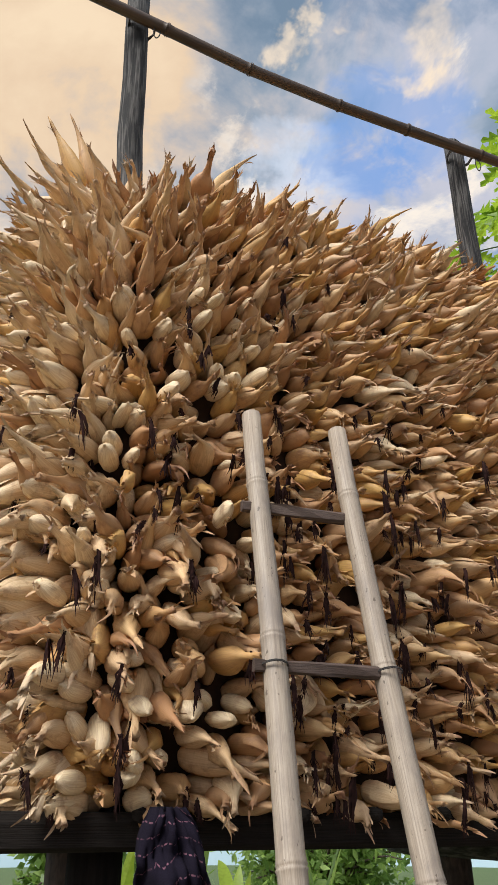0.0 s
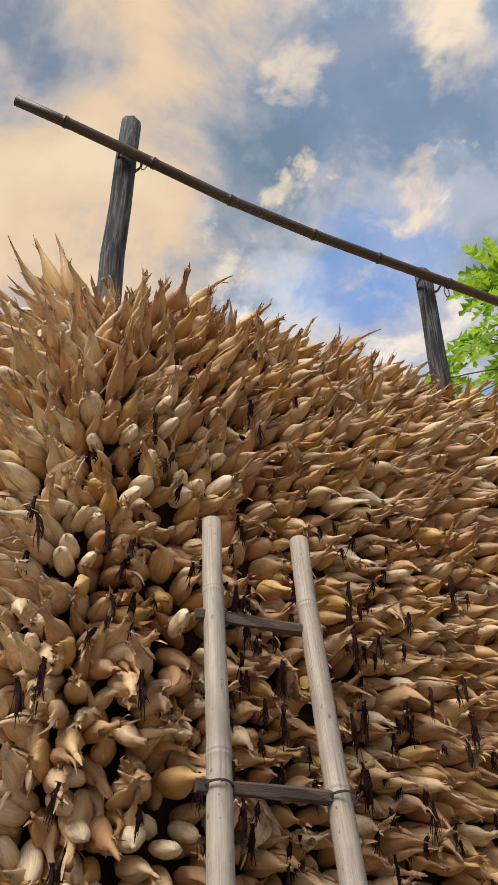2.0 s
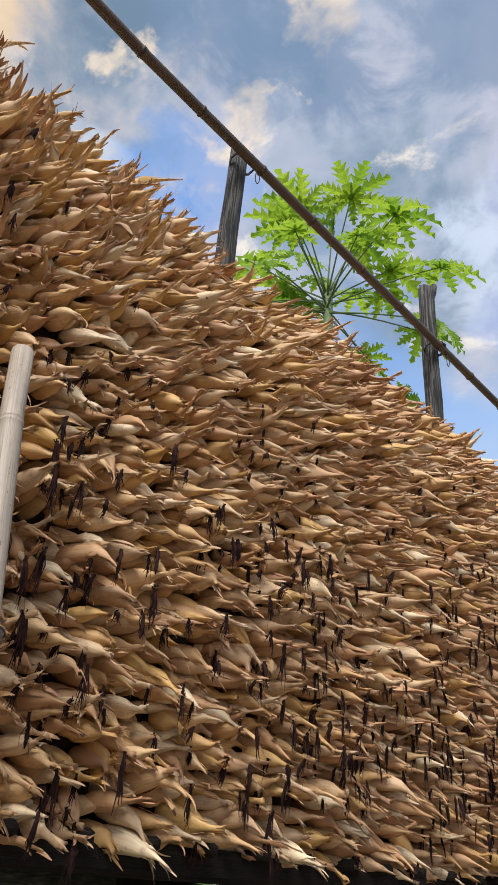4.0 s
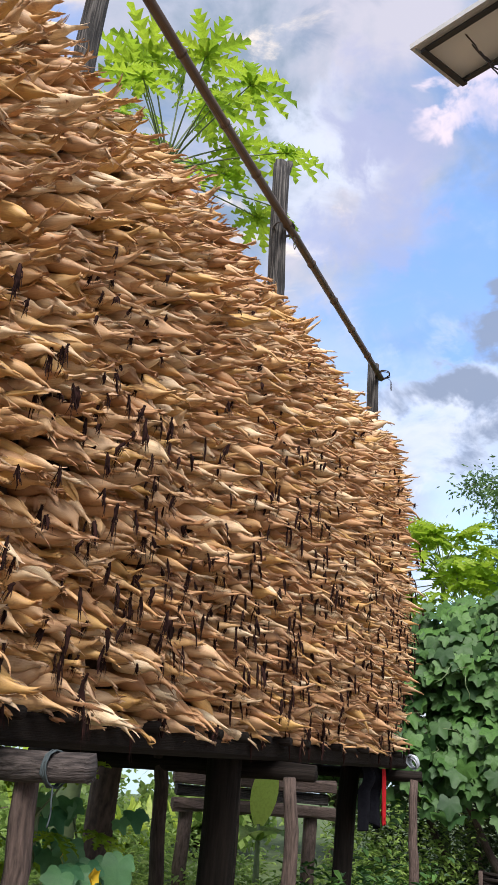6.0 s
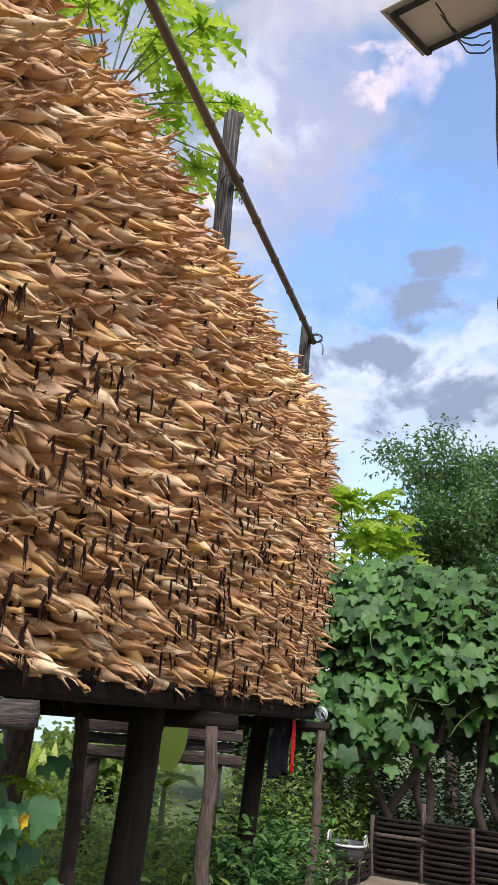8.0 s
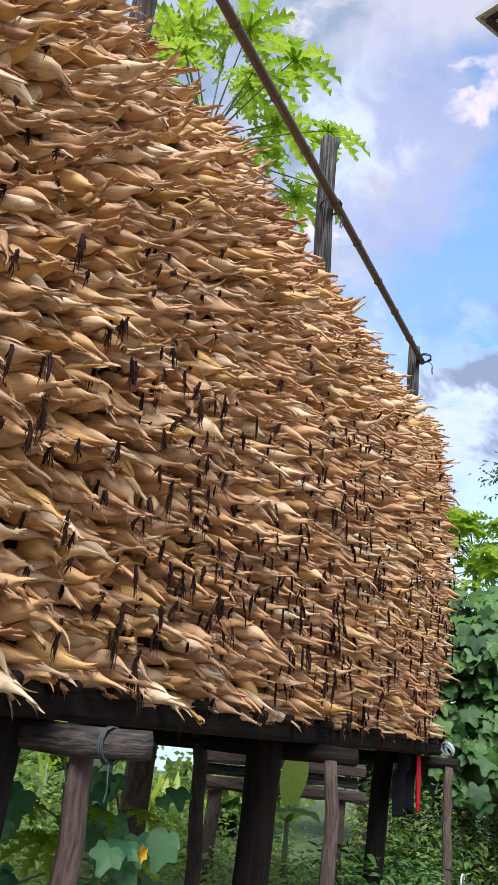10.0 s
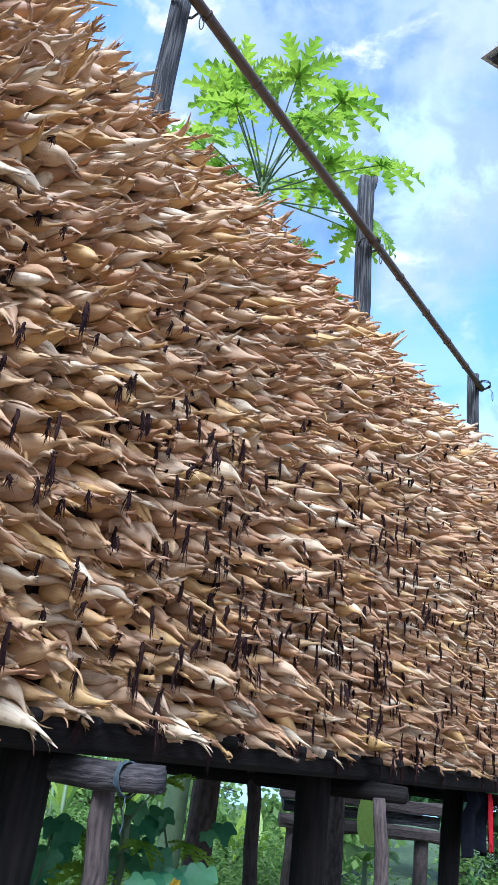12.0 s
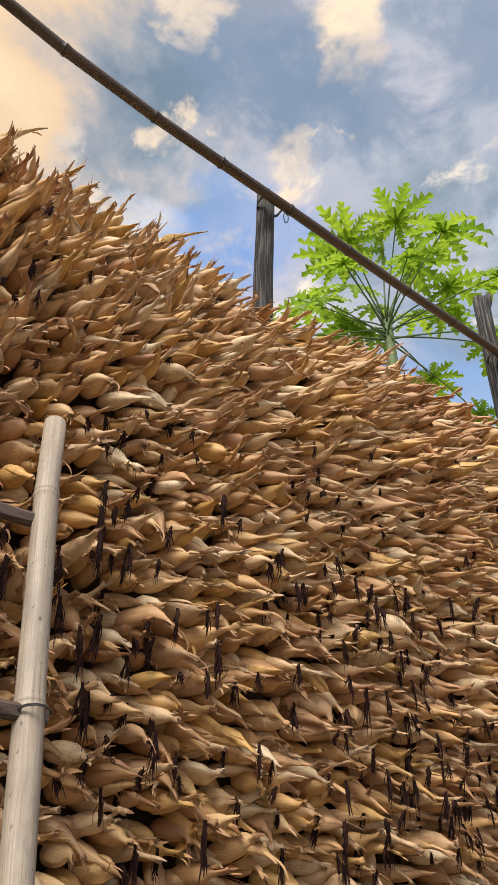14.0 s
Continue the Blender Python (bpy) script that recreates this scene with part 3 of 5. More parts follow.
# ---- corn ----
def cob_shape(seed, sides=12, kind="bottle", leaves=3):
    """One ear of corn in its husk along +x from its butt: verts, faces, uv (round, along 0 to 1), length."""
    rng = np.random.default_rng(seed)
    b, t = rng.uniform(0.120, 0.165), rng.uniform(0.055, 0.105)
    rmax = rng.uniform(0.031, 0.039)
    if kind == "long":
        b, t, rmax, kind = 0.19, rng.uniform(0.12, 0.17), 0.031, "taper"
    fat = rng.uniform(-0.05, 0.05)
    st = [(0, 0.45, 1), (0.05 * b, 0.72, 1), (0.18 * b, 0.92, 1), (0.40 * b, 1.0, 1), ((0.62 + fat) * b, 0.95, 1)]
    if kind == "bottle":      # a full body, a narrow neck and an open, frayed mouth
        st += [((0.78 + fat) * b, 0.80, 1), (0.91 * b, 0.57, 1), (1.01 * b, 0.39, 0.95), (b + 0.20 * t, 0.29, 0.85), (b + 0.48 * t, 0.24, 0.7), (b + 0.76 * t, 0.27, 0.55), (b + t, 0.35, 0.45)]
    elif kind == "taper":     # a long even taper to a thin twisted end
        st += [((0.82 + fat) * b, 0.82, 1), (1.0 * b, 0.62, 1), (b + 0.22 * t, 0.45, 0.95), (b + 0.45 * t, 0.32, 0.85), (b + 0.70 * t, 0.22, 0.7), (b + 1.0 * t, 0.17, 0.55), (b + 1.25 * t, 0.07, 0.5)]
    elif kind == "stub":      # a short ear with a torn tip
        t *= 0.45
        st += [((0.80 + fat) * b, 0.85, 1), (0.93 * b, 0.64, 1), (1.0 * b, 0.42, 0.9), (b + 0.35 * t, 0.30, 0.8), (b + 0.75 * t, 0.31, 0.6), (b + t, 0.36, 0.5)]
    else:                     # the round butt end outwards, with a cut stalk
        t = 0.012
        st += [(0.78 * b, 0.88, 1), (0.90 * b, 0.66, 1), (0.97 * b, 0.38, 1), (b, 0.18, 1), (b + 0.008, 0.14, 1), (b + t, 0.12, 1)]
    if sides < 8:
        st = st[0:1] + st[2:4] + st[5:7] + st[8::2]
    end = st[-1][0]
    # centre line: straight body, then the neck bends down by some angle
    kink = 0.0 if kind == "butt" else float(np.clip(rng.normal(0.28, 0.40), -0.5, 1.2))
    turn = rng.normal(scale=0.3)
    xs = np.linspace(0, end, 40)
    ang = kink * np.clip((xs - 0.8 * b) / (end - 0.8 * b + 1e-6), 0, 1) ** 0.8
    cx = np.concatenate(([0], np.cumsum(np.cos(ang[1:]) * np.diff(xs))))
    cz = np.concatenate(([0], np.cumsum(-np.sin(ang[1:]) * np.diff(xs))))
    ridge = 1 + 0.05 * rng.normal(size=sides)
    V, U, F = [], [], []

    def spot(x, rr, th, flat=1.0):
        """A point at arc length x, rr off the centre line in direction th."""
        a = np.interp(x, xs, ang)
        up = rr * math.sin(th) * flat
        px, pz = np.interp(x, xs, cx) + up * math.sin(a), np.interp(x, xs, cz) + up * math.cos(a)
        return (px, rr * math.cos(th) + turn * pz, pz)

    for i, (x, r, flat) in enumerate(st):
        late = max(0.0, x - 0.8 * b) / (end - 0.8 * b)
        last = i == len(st) - 1
        for k in range(sides):
            th = 2 * math.pi * k / sides + 0.4 * late
            rr = rmax * r * ridge[k] * (1 + (0.16 * late + 0.015) * rng.normal())
            jag = 0.0 if kind == "butt" else rng.uniform(-0.014, 0.012) * (1.0 if last else 0.2 * late)
            V.append(spot(min(end, x + jag), rr, th, flat))
            U.append((2.0 * (k / sides if k <= sides / 2 else 1 - k / sides), x / end * (0.62 if kind == "butt" else 0.95)))
    n = len(st)
    for i in range(n - 1):
        for k in range(sides):
            k2 = (k + 1) % sides
            F.append((i * sides + k, i * sides + k2, (i + 1) * sides + k2, (i + 1) * sides + k))
    V.append(spot(end - (0.0 if kind == "butt" else 0.016), 0.0, 0.0))      # the mouth is hollow
    U.append((0.5, 0.62 if kind == "butt" else 1.0))
    for k in range(sides):
        F.append(((n - 1) * sides + k, (n - 1) * sides + (k + 1) % sides, n * sides))
    F.append(tuple(range(sides))[::-1])

    def strip(th0, x0, reach, wide, flare, steps, curl):
        """One husk leaf that lies on the ear or parts from its tip."""
        o = len(V)
        for i in range(steps):
            s = i / (steps - 1)
            x = x0 + s * reach
            body = np.interp(x, [q[0] for q in st], [q[1] * (0.5 + 0.5 * q[2]) for q in st]) * rmax
            rr = body + 0.0015 + flare * reach * s * s
            w = max(0.0014, wide * (0.75 + 0.5 * s - 1.15 * s ** 2.4))
            th = th0 + curl * s * s
            over = max(0.0, x - end)
            for e in (-1, 0, 1):
                c = np.array(spot(min(x, end), rr + (0.3 * w if e == 0 else 0.0), th))
                a = ang[-1]
                c += over * np.array((math.cos(a), 0, -math.sin(a) - 6 * over))
                c += e * w * np.array((0, -math.sin(th), math.cos(th)))
                V.append(tuple(c))
                U.append((0.5 + 0.3 * e, min(0.97, x / end * 0.9)))
        for i in range(steps - 1):
            for e in (0, 1):
                a = o + 3 * i + e
                F.append((a, a + 1, a + 4, a + 3))

    if kind != "butt" and leaves:
        strip(rng.uniform(0, 6.28), b * rng.uniform(0.35, 0.6), b * rng.uniform(0.5, 0.8), rmax * rng.uniform(0.35, 0.6), rng.uniform(-0.02, 0.06), 6, rng.normal(scale=0.3))
        for q in range(int(rng.integers(leaves - 1, leaves + 2))):    # ragged ends that splay at the mouth
            strip(rng.uniform(0, 6.28), b + rng.uniform(0.1, 0.8) * (end - b), rng.uniform(0.025, 0.065), rng.uniform(0.004, 0.010), rng.uniform(-0.1, 0.45), 5, rng.normal(scale=0.6))
    return np.array(V), F, np.array(U), b + 0.7 * t


KINDS = ("bottle", "taper", "bottle", "stub", "bottle", "taper", "bottle")
N_VAR = 35
EARS = [cob_shape(100 + i, 12, KINDS[i % 7], 4) for i in range(N_VAR)] + [cob_shape(200 + i, 12, "butt") for i in range(5)]
FAR_EARS = [cob_shape(300 + i, 8, KINDS[(i + 1) % 7 if i % 7 else 1], 2) for i in range(21)]
LONG_EARS = [cob_shape(500 + i, 12, "long", 2) for i in range(5)]
HID_EARS = [cob_shape(400 + i, 6, "taper", 0) for i in range(6)]

R_CORNER, X_END, X_FAR, Y_BASE, Z_LOW = 0.30, 0.15, 6.42, 2.40, 1.54


def top_height(x):
    return 3.97 + 0.05 * noise.noise(Vector((x * 1.3, 0, 0))) + 0.03 * math.sin(x * 2.2)


def outline(s):
    """Place and outward direction on the crib's outline, s metres along it from the back of its end."""
    end = 1.25
    arc = R_CORNER * math.pi / 2
    front = X_FAR - R_CORNER - (X_END + R_CORNER)
    if s < end:
        return X_END, Y_BASE + R_CORNER + end - s, math.pi
    s -= end
    if s < arc:
        th = math.pi + s / R_CORNER
        return X_END + R_CORNER + R_CORNER * math.cos(th), Y_BASE + R_CORNER + R_CORNER * math.sin(th), th
    s -= arc
    if s < front:
        return X_END + R_CORNER + s, Y_BASE, 1.5 * math.pi
    s -= front
    if s < arc:
        th = 1.5 * math.pi + s / R_CORNER
        return X_FAR - R_CORNER + R_CORNER * math.cos(th), Y_BASE + R_CORNER + R_CORNER * math.sin(th), th
    s -= arc
    if s < end:
        return X_FAR, Y_BASE + R_CORNER + s, 2 * math.pi
    return X_FAR - (s - end), Y_BASE + R_CORNER + end, 2.5 * math.pi


SEEN = 1.25 + R_CORNER * math.pi + (X_FAR - X_END - 2 * R_CORNER) + 0.5
TOTAL = 2.5 + R_CORNER * math.pi + (X_FAR - X_END - 2 * R_CORNER) + X_FAR - X_END


def turn_matrix(d, roll):
    x = Vector(d).normalized()
    y = Vector((0, 0, 1)).cross(x)
    y = y.normalized() if y.length > 1e-3 else Vector((0, 1, 0))
    z = x.cross(y)
    m = Matrix((x, y, z)).transposed()
    return np.array(m @ Matrix.Rotation(roll, 3, "X"))


# ears that stand proud of the top edge: butt, tip, size
TALL = [((0.10, 2.50, 3.90), (-0.16, 2.44, 4.13), 1.0), ((0.12, 2.47, 3.93), (-0.03, 2.45, 4.21), 1.05), ((0.16, 2.50, 3.98), (0.06, 2.46, 4.29), 1.0),
        ((0.66, 2.47, 4.00), (0.83, 2.42, 4.35), 1.1), ((0.90, 2.46, 3.96), (1.06, 2.42, 4.20), 0.9), ((1.42, 2.46, 3.98), (1.64, 2.42, 4.25), 1.0), ((0.02, 2.62, 3.85), (-0.25, 2.50, 4.02), 1.0)]


def place_cobs():
    """All ears: (butt, turn, size, variant, tone, blunt, in the near stretch)."""
    rng = np.random.default_rng(11)
    out = []
    z = Z_LOW + 0.035
    while z < 4.1:
        s = rng.uniform(0, 0.06)
        while s < TOTAL:
            x, y, th = outline(s)
            h = (z - 1.55) / 2.55
            if z > top_height(x) + 0.02 - 0.10 * max(0.0, 1 - x / 0.9):
                s += 0.066
                continue
            e = np.interp(z, (1.6, 2.0, 2.6, 3.2, 3.7, 3.95, 4.1), (-5, -8, -8, -6, -4, 1, 8))
            near_up = max(0.0, 1 - max(0.0, x - 0.4) / 2.2)      # the upper ears by the near end are tilted up
            e += near_up * np.interp(z, (2.7, 3.2, 3.7), (0, 6, 7)) * (1.0 if th > 1.3 * math.pi else 0.4)
            rough = 1.0 + 0.9 * max(0.0, 1 - x / 1.6) * max(0.0, 1 - h / 0.75)      # the low near end is stacked untidily
            wild = rng.random() < 0.13
            el = radians(e + rng.normal(scale=22 if wild else 9) * rough)
            az = th + radians(18 * min(1.0, max(0.0, x - 0.3)) * (abs(math.sin(th)) > 0.9) + rng.normal(scale=28 if wild else 10) * rough)
            if z < 1.68:                    # the lowest ears lie on the beam
                el = max(el, radians(-9 - 60 * (z - 1.56)) if x > 0.6 else radians(-2))
            low = 0.01 if z < 1.64 and 1.2 < x < 3.6 else 0.0
            d = (math.cos(el) * math.cos(az), math.cos(el) * math.sin(az), math.sin(el))
            bulge = 0.10 * (1 - min(1, h / 0.45)) ** 2 + 0.16 * max(0, (h - 0.72) / 0.28) ** 2
            dep = bulge + rng.normal(scale=0.028)
            px, py = x - dep * math.cos(th), y - dep * math.sin(th)
            p = (px, py, z - low + rng.normal(scale=0.009))
            near = px < 1.25
            blunt = rng.random() < (0.17 if px < 0.85 and h < 0.72 else 0.003)
            size = rng.uniform(0.84, 1.14) * (0.82 if blunt else 1)
            if x > 0.9:
                size *= 0.92
            elif z < 2.4:
                size *= 1.12
            var = int(rng.integers(0, 1000))
            if z > 3.1 and rng.random() < 0.3:
                var = 7 * (var // 7) + (1, 5)[var % 2]
            tone = rng.random()
            if x > 2.8:                            # slimmer, browner ears towards the far end
                size *= 1 - 0.10 * min(1.0, x - 2.8)
                if rng.random() < 0.32:
                    tone = rng.uniform(0.78, 0.90)
            if th < 1.5 * math.pi - 0.01:          # the stack leans out over its near end
                px -= 0.16 * h * abs(math.cos(th))
                size *= 1.0 + 0.1 * abs(math.cos(th))
                p = (px, py, p[2])
                if th < 1.42 * math.pi and rng.random() < 0.6:
                    tone = rng.choice((rng.uniform(0.93, 0.99), rng.uniform(0.60, 0.67)))
            if blunt:
                tone = 0.97 + 0.03 * rng.random()
                px, py = px + 0.06 * math.cos(th), py + 0.06 * math.sin(th)
                p = (px, py, p[2])
            out.append((p, turn_matrix(d, rng.normal(scale=1.0) + (math.pi if z > 3.0 and rng.random() < 0.7 * near_up + 0.2 else 0)), size, var, tone, blunt, (0.40 < px < 1.05 and py < 2.6 and 1.56 < z < 3.5), near, d))
            s += 0.073 * rng.uniform(0.82, 1.18) * size * (1 if s < SEEN else 1.3) * (0.60 if 1.0 < th / math.pi < 1.5 else 1)
        z += 0.0570 * rng.uniform(0.92, 1.08)
    # the ears laid on the very top, leaning out over the edge
    for k in range(330):
        s = rng.uniform(0.2, SEEN)
        x, y, th = outline(s)
        inn = rng.uniform(0.10, 0.5)
        el = radians(rng.uniform(-8, 20) + (12 if x < 0.6 else 0) * rng.random())
        az = th + radians(rng.normal(scale=30))
        d = (math.cos(el) * math.cos(az), math.cos(el) * math.sin(az), math.sin(el))
        p = (x - inn * math.cos(th), y - inn * math.sin(th), top_height(x) - 0.03 - 0.10 * max(0.0, 1 - x / 0.9) + rng.normal(scale=0.02))
        out.append((p, turn_matrix(d, rng.uniform(0, 6.28)), rng.uniform(0.85, 1.1), int(rng.integers(0, 1000)), rng.random(), False, False, x < 1.25, d))
    # long ears that stand proud of the top edge
    for p, tip, size in TALL:
        d = Vector(tip) - Vector(p)
        out.append((p, turn_matrix(d, rng.normal()), size, -1 - len(out) % 5, rng.uniform(0.0, 0.4), False, False, True, tuple(d.normalized())))
    # ears lying flat over the top
    for k in range(1300):
        x, y = rng.uniform(X_END + 0.3, X_FAR - 0.3), rng.uniform(Y_BASE + 0.35, 3.85)
        az = rng.uniform(0, 6.28)
        d = (math.cos(az), math.sin(az), rng.uniform(-0.1, 0.25))
        out.append(((x, y, top_height(x) - 0.06 + rng.uniform(-0.02, 0.05)), turn_matrix(d, rng.uniform(0, 6.28)), rng.uniform(0.9, 1.15), int(rng.integers(0, 1000)), rng.random(), False, False, False, d))
    return out


COBS = place_cobs()
stack = base("corn_stack", (3.3, 3.0, 1.57), "tall stack of dried tan corn ears in their husks, tips outwards", "corn stack")
STACK_AT = Vector((3.3, 3.0, 1.57))


def ear_of(c):
    if c[3] < 0:
        return LONG_EARS[-c[3] % 5]
    if c[5]:
        return EARS[N_VAR + c[3] % 5]
    if c[0][1] > 3.3 and c[0][0] > 0.5 or c[0][0] > 6.0 and c[0][1] > 2.9:      # the back and the inner top
        return HID_EARS[c[3] % 6]
    if c[0][0] > 3.1:
        return FAR_EARS[c[3] % 21]
    return EARS[c[3] % N_VAR]


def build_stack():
    # packed inner mass, so that no light passes between the ears; colour holds gap shade
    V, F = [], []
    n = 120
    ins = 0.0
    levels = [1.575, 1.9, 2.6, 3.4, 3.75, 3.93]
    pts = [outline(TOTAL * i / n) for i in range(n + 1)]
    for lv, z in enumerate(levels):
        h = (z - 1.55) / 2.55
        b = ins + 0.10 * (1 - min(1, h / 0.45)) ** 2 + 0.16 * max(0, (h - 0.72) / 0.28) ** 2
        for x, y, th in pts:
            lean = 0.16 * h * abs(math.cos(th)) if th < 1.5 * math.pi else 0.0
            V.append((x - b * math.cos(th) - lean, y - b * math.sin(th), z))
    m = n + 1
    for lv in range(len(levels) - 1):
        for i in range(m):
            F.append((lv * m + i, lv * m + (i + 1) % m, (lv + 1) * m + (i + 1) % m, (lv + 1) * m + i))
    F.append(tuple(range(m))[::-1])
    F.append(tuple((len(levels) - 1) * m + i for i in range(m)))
    mesh_object("inner_mass", rel(V, STACK_AT), F, CORE, stack, label="packed corn mass inside the stack, coloured dark for gap shade")
    # joined ears
    VV, TT, UU, loops, counts = [], [], [], [], []
    off = 0
    picked = []
    for c in COBS:
        if c[6] and not c[5] and len(picked) < 300:
            picked.append(c)
            continue
        v, f, u, _ = ear_of(c)
        w = (v * c[2]) @ c[1].T + np.array(c[0]) - np.array(STACK_AT)
        VV.append(w)
        UU.append(u)
        TT.append(np.full(len(w), 1.0 + min(c[4], 0.998)))
        for q in f:
            counts.append(len(q))
            loops.extend([off + i for i in q])
        off += len(w)
    VV, UU, TT = np.concatenate(VV), np.concatenate(UU), np.concatenate(TT)
    me = bpy.data.meshes.new("corn_bulk")
    me.vertices.add(len(VV))
    me.vertices.foreach_set("co", VV.astype(np.float32).ravel())
    me.loops.add(len(loops))
    me.loops.foreach_set("vertex_index", np.array(loops, dtype=np.int32))
    me.polygons.add(len(counts))
    st = np.concatenate(([0], np.cumsum(counts)[:-1])).astype(np.int32)
    me.polygons.foreach_set("loop_start", st)
    me.update(calc_edges=True)
    lay = me.uv_layers.new(name="uv")
    lay.data.foreach_set("uv", UU[np.array(loops)].astype(np.float32).ravel())
    a = me.attributes.new("tone", "FLOAT", "POINT")
    a.data.foreach_set("value", TT.astype(np.float32))
    me.polygons.foreach_set("use_smooth", [True] * len(counts))
    me.materials.append(HUSK)
    me.validate()
    ob = new("corn_bulk", me)
    ob.parent = stack
    tagged(ob, "closely packed tan corn ears", kind="stuff")
    return picked


PICKED = build_stack()


def build_silk():
    """Blackened silk that hangs from the tips of the ears."""
    rng = np.random.default_rng(21)
    V, F = [], []
    for c in COBS:
        z = c[0][2]
        chance = np.interp(z, (1.6, 2.1, 2.8, 3.3, 3.8), (0.30, 0.38, 0.26, 0.09, -0.02))
        chance *= 1.0 + 0.2 * min(1.0, max(0.0, c[0][0] - 2.2) / 1.5)
        chance *= 0.25 + 2.1 * max(0.0, 0.35 + noise.noise(Vector(c[0]) * 2.6))
        if c[5] or rng.random() > chance:
            continue
        ln = ear_of(c)[3] * c[2]
        tip = np.array(c[0]) + np.array(c[8]) * (ln * rng.uniform(0.98, 1.22)) - np.array(STACK_AT)
        side = np.cross(np.array(c[8]), (0, 0, 1.0))
        side /= np.linalg.norm(side) + 1e-6
        reach = rng.uniform(0.03, 0.115) * (1.35 if z < 2.8 else 0.8)
        r0 = rng.uniform(0.003, 0.009)
        sway = rng.normal(scale=0.010, size=3)
        o = len(V)
        rings = ((0, 0.4), (0.15, 0.8), (0.4, 0.75), (0.6, 0.55), (0.75, 0.2))
        for t, k in rings:
            p = tip + np.array((0, 0, -reach * t)) + sway * math.sin(2.5 * t)
            for q in range(5):
                a = q * 1.2566
                V.append(p + r0 * k * rng.uniform(0.2, 1.9) * np.array((math.cos(a), math.sin(a), 0.3 * rng.normal())))
        for i in range(4):
            for q in range(5):
                q2 = (q + 1) % 5
                F.append((o + i * 5 + q, o + i * 5 + q2, o + i * 5 + 5 + q2, o + i * 5 + 5 + q))
        for q in range(12):      # ragged strands
            o = len(V)
            w = rng.uniform(0.0012, 0.0036)
            sw = rng.normal(scale=0.009, size=3) + sway
            kink = rng.normal(scale=0.004, size=3)
            end = rng.uniform(0.5, 1.1)
            for t, k in ((0.02, 1.0), (0.35, 1.1), (0.7, 0.9), (1.0, 0.25)):
                p = tip + np.array((0, 0, -reach * t * end)) + sw * t + kink * math.sin(7 * t + q)
                V += [p - side * w * k, p + side * w * k]
            F += [(o, o + 1, o + 3, o + 2), (o + 2, o + 3, o + 5, o + 4), (o + 4, o + 5, o + 7, o + 6)]
    ob = mesh_object("corn_silk", V, F, SILK, stack, None, "blackened dry corn silk in hanging tufts")
    tagged(ob, kind="stuff")


build_silk()


# ---- ladder ----
def build_ladder():
    at = Vector((0.86, 1.3, 0))
    lad = base("ladder", at, "leaning ladder of bleached bamboo rails with dark rungs", "ladder")

    def rail(top, low, seed):
        top, low = Vector(top), Vector(low)
        foot = top + (low - top) * (top.z / (top.z - low.z))
        P = pole_points(foot, top, 12, 0.007, seed)
        bamboo("rail", rel(P, at), 0.037, 0.032, BAMBOO_PALE, lad, 0.55, seed, "bleached grey bamboo rail", 1.10)
        return lambda z: top + (low - top) * ((top.z - z) / (top.z - low.z))

    left = rail((0.748, 2.10, 2.76), (0.724, 1.85, 1.90), 5)
    right = rail((1.067, 2.10, 2.75), (1.060, 1.85, 1.90), 8)
    for k, z in enumerate((2.39, 1.895, 1.34, 0.88, 0.44)):
        a, b = left(z), right(z)
        d = (b - a).normalized()
        a2, b2 = a - d * 0.055, b + d * (0.02 if k == 0 else 0.035)
        mid = (a2 + b2) / 2 - at
        rung = timber("rung", ((b2 - a2).length, 0.022, 0.034), mid + Vector((0, 0.012, 0)), RUNGWOOD, lad, math.atan2(d.y, d.x), 40 + k, 0.0018, 0.005, "flat dark wooden rung")
        if k:
            for p in (a, b):
                v, f, u = ring_data(p + Vector((0, 0.005, 0)), (0.05, 0.3, 1), 0.036, 0.0018, 2, k)
                mesh_object("rung_lashing", rel(v, at), f, CORD, rung, u)


build_ladder()


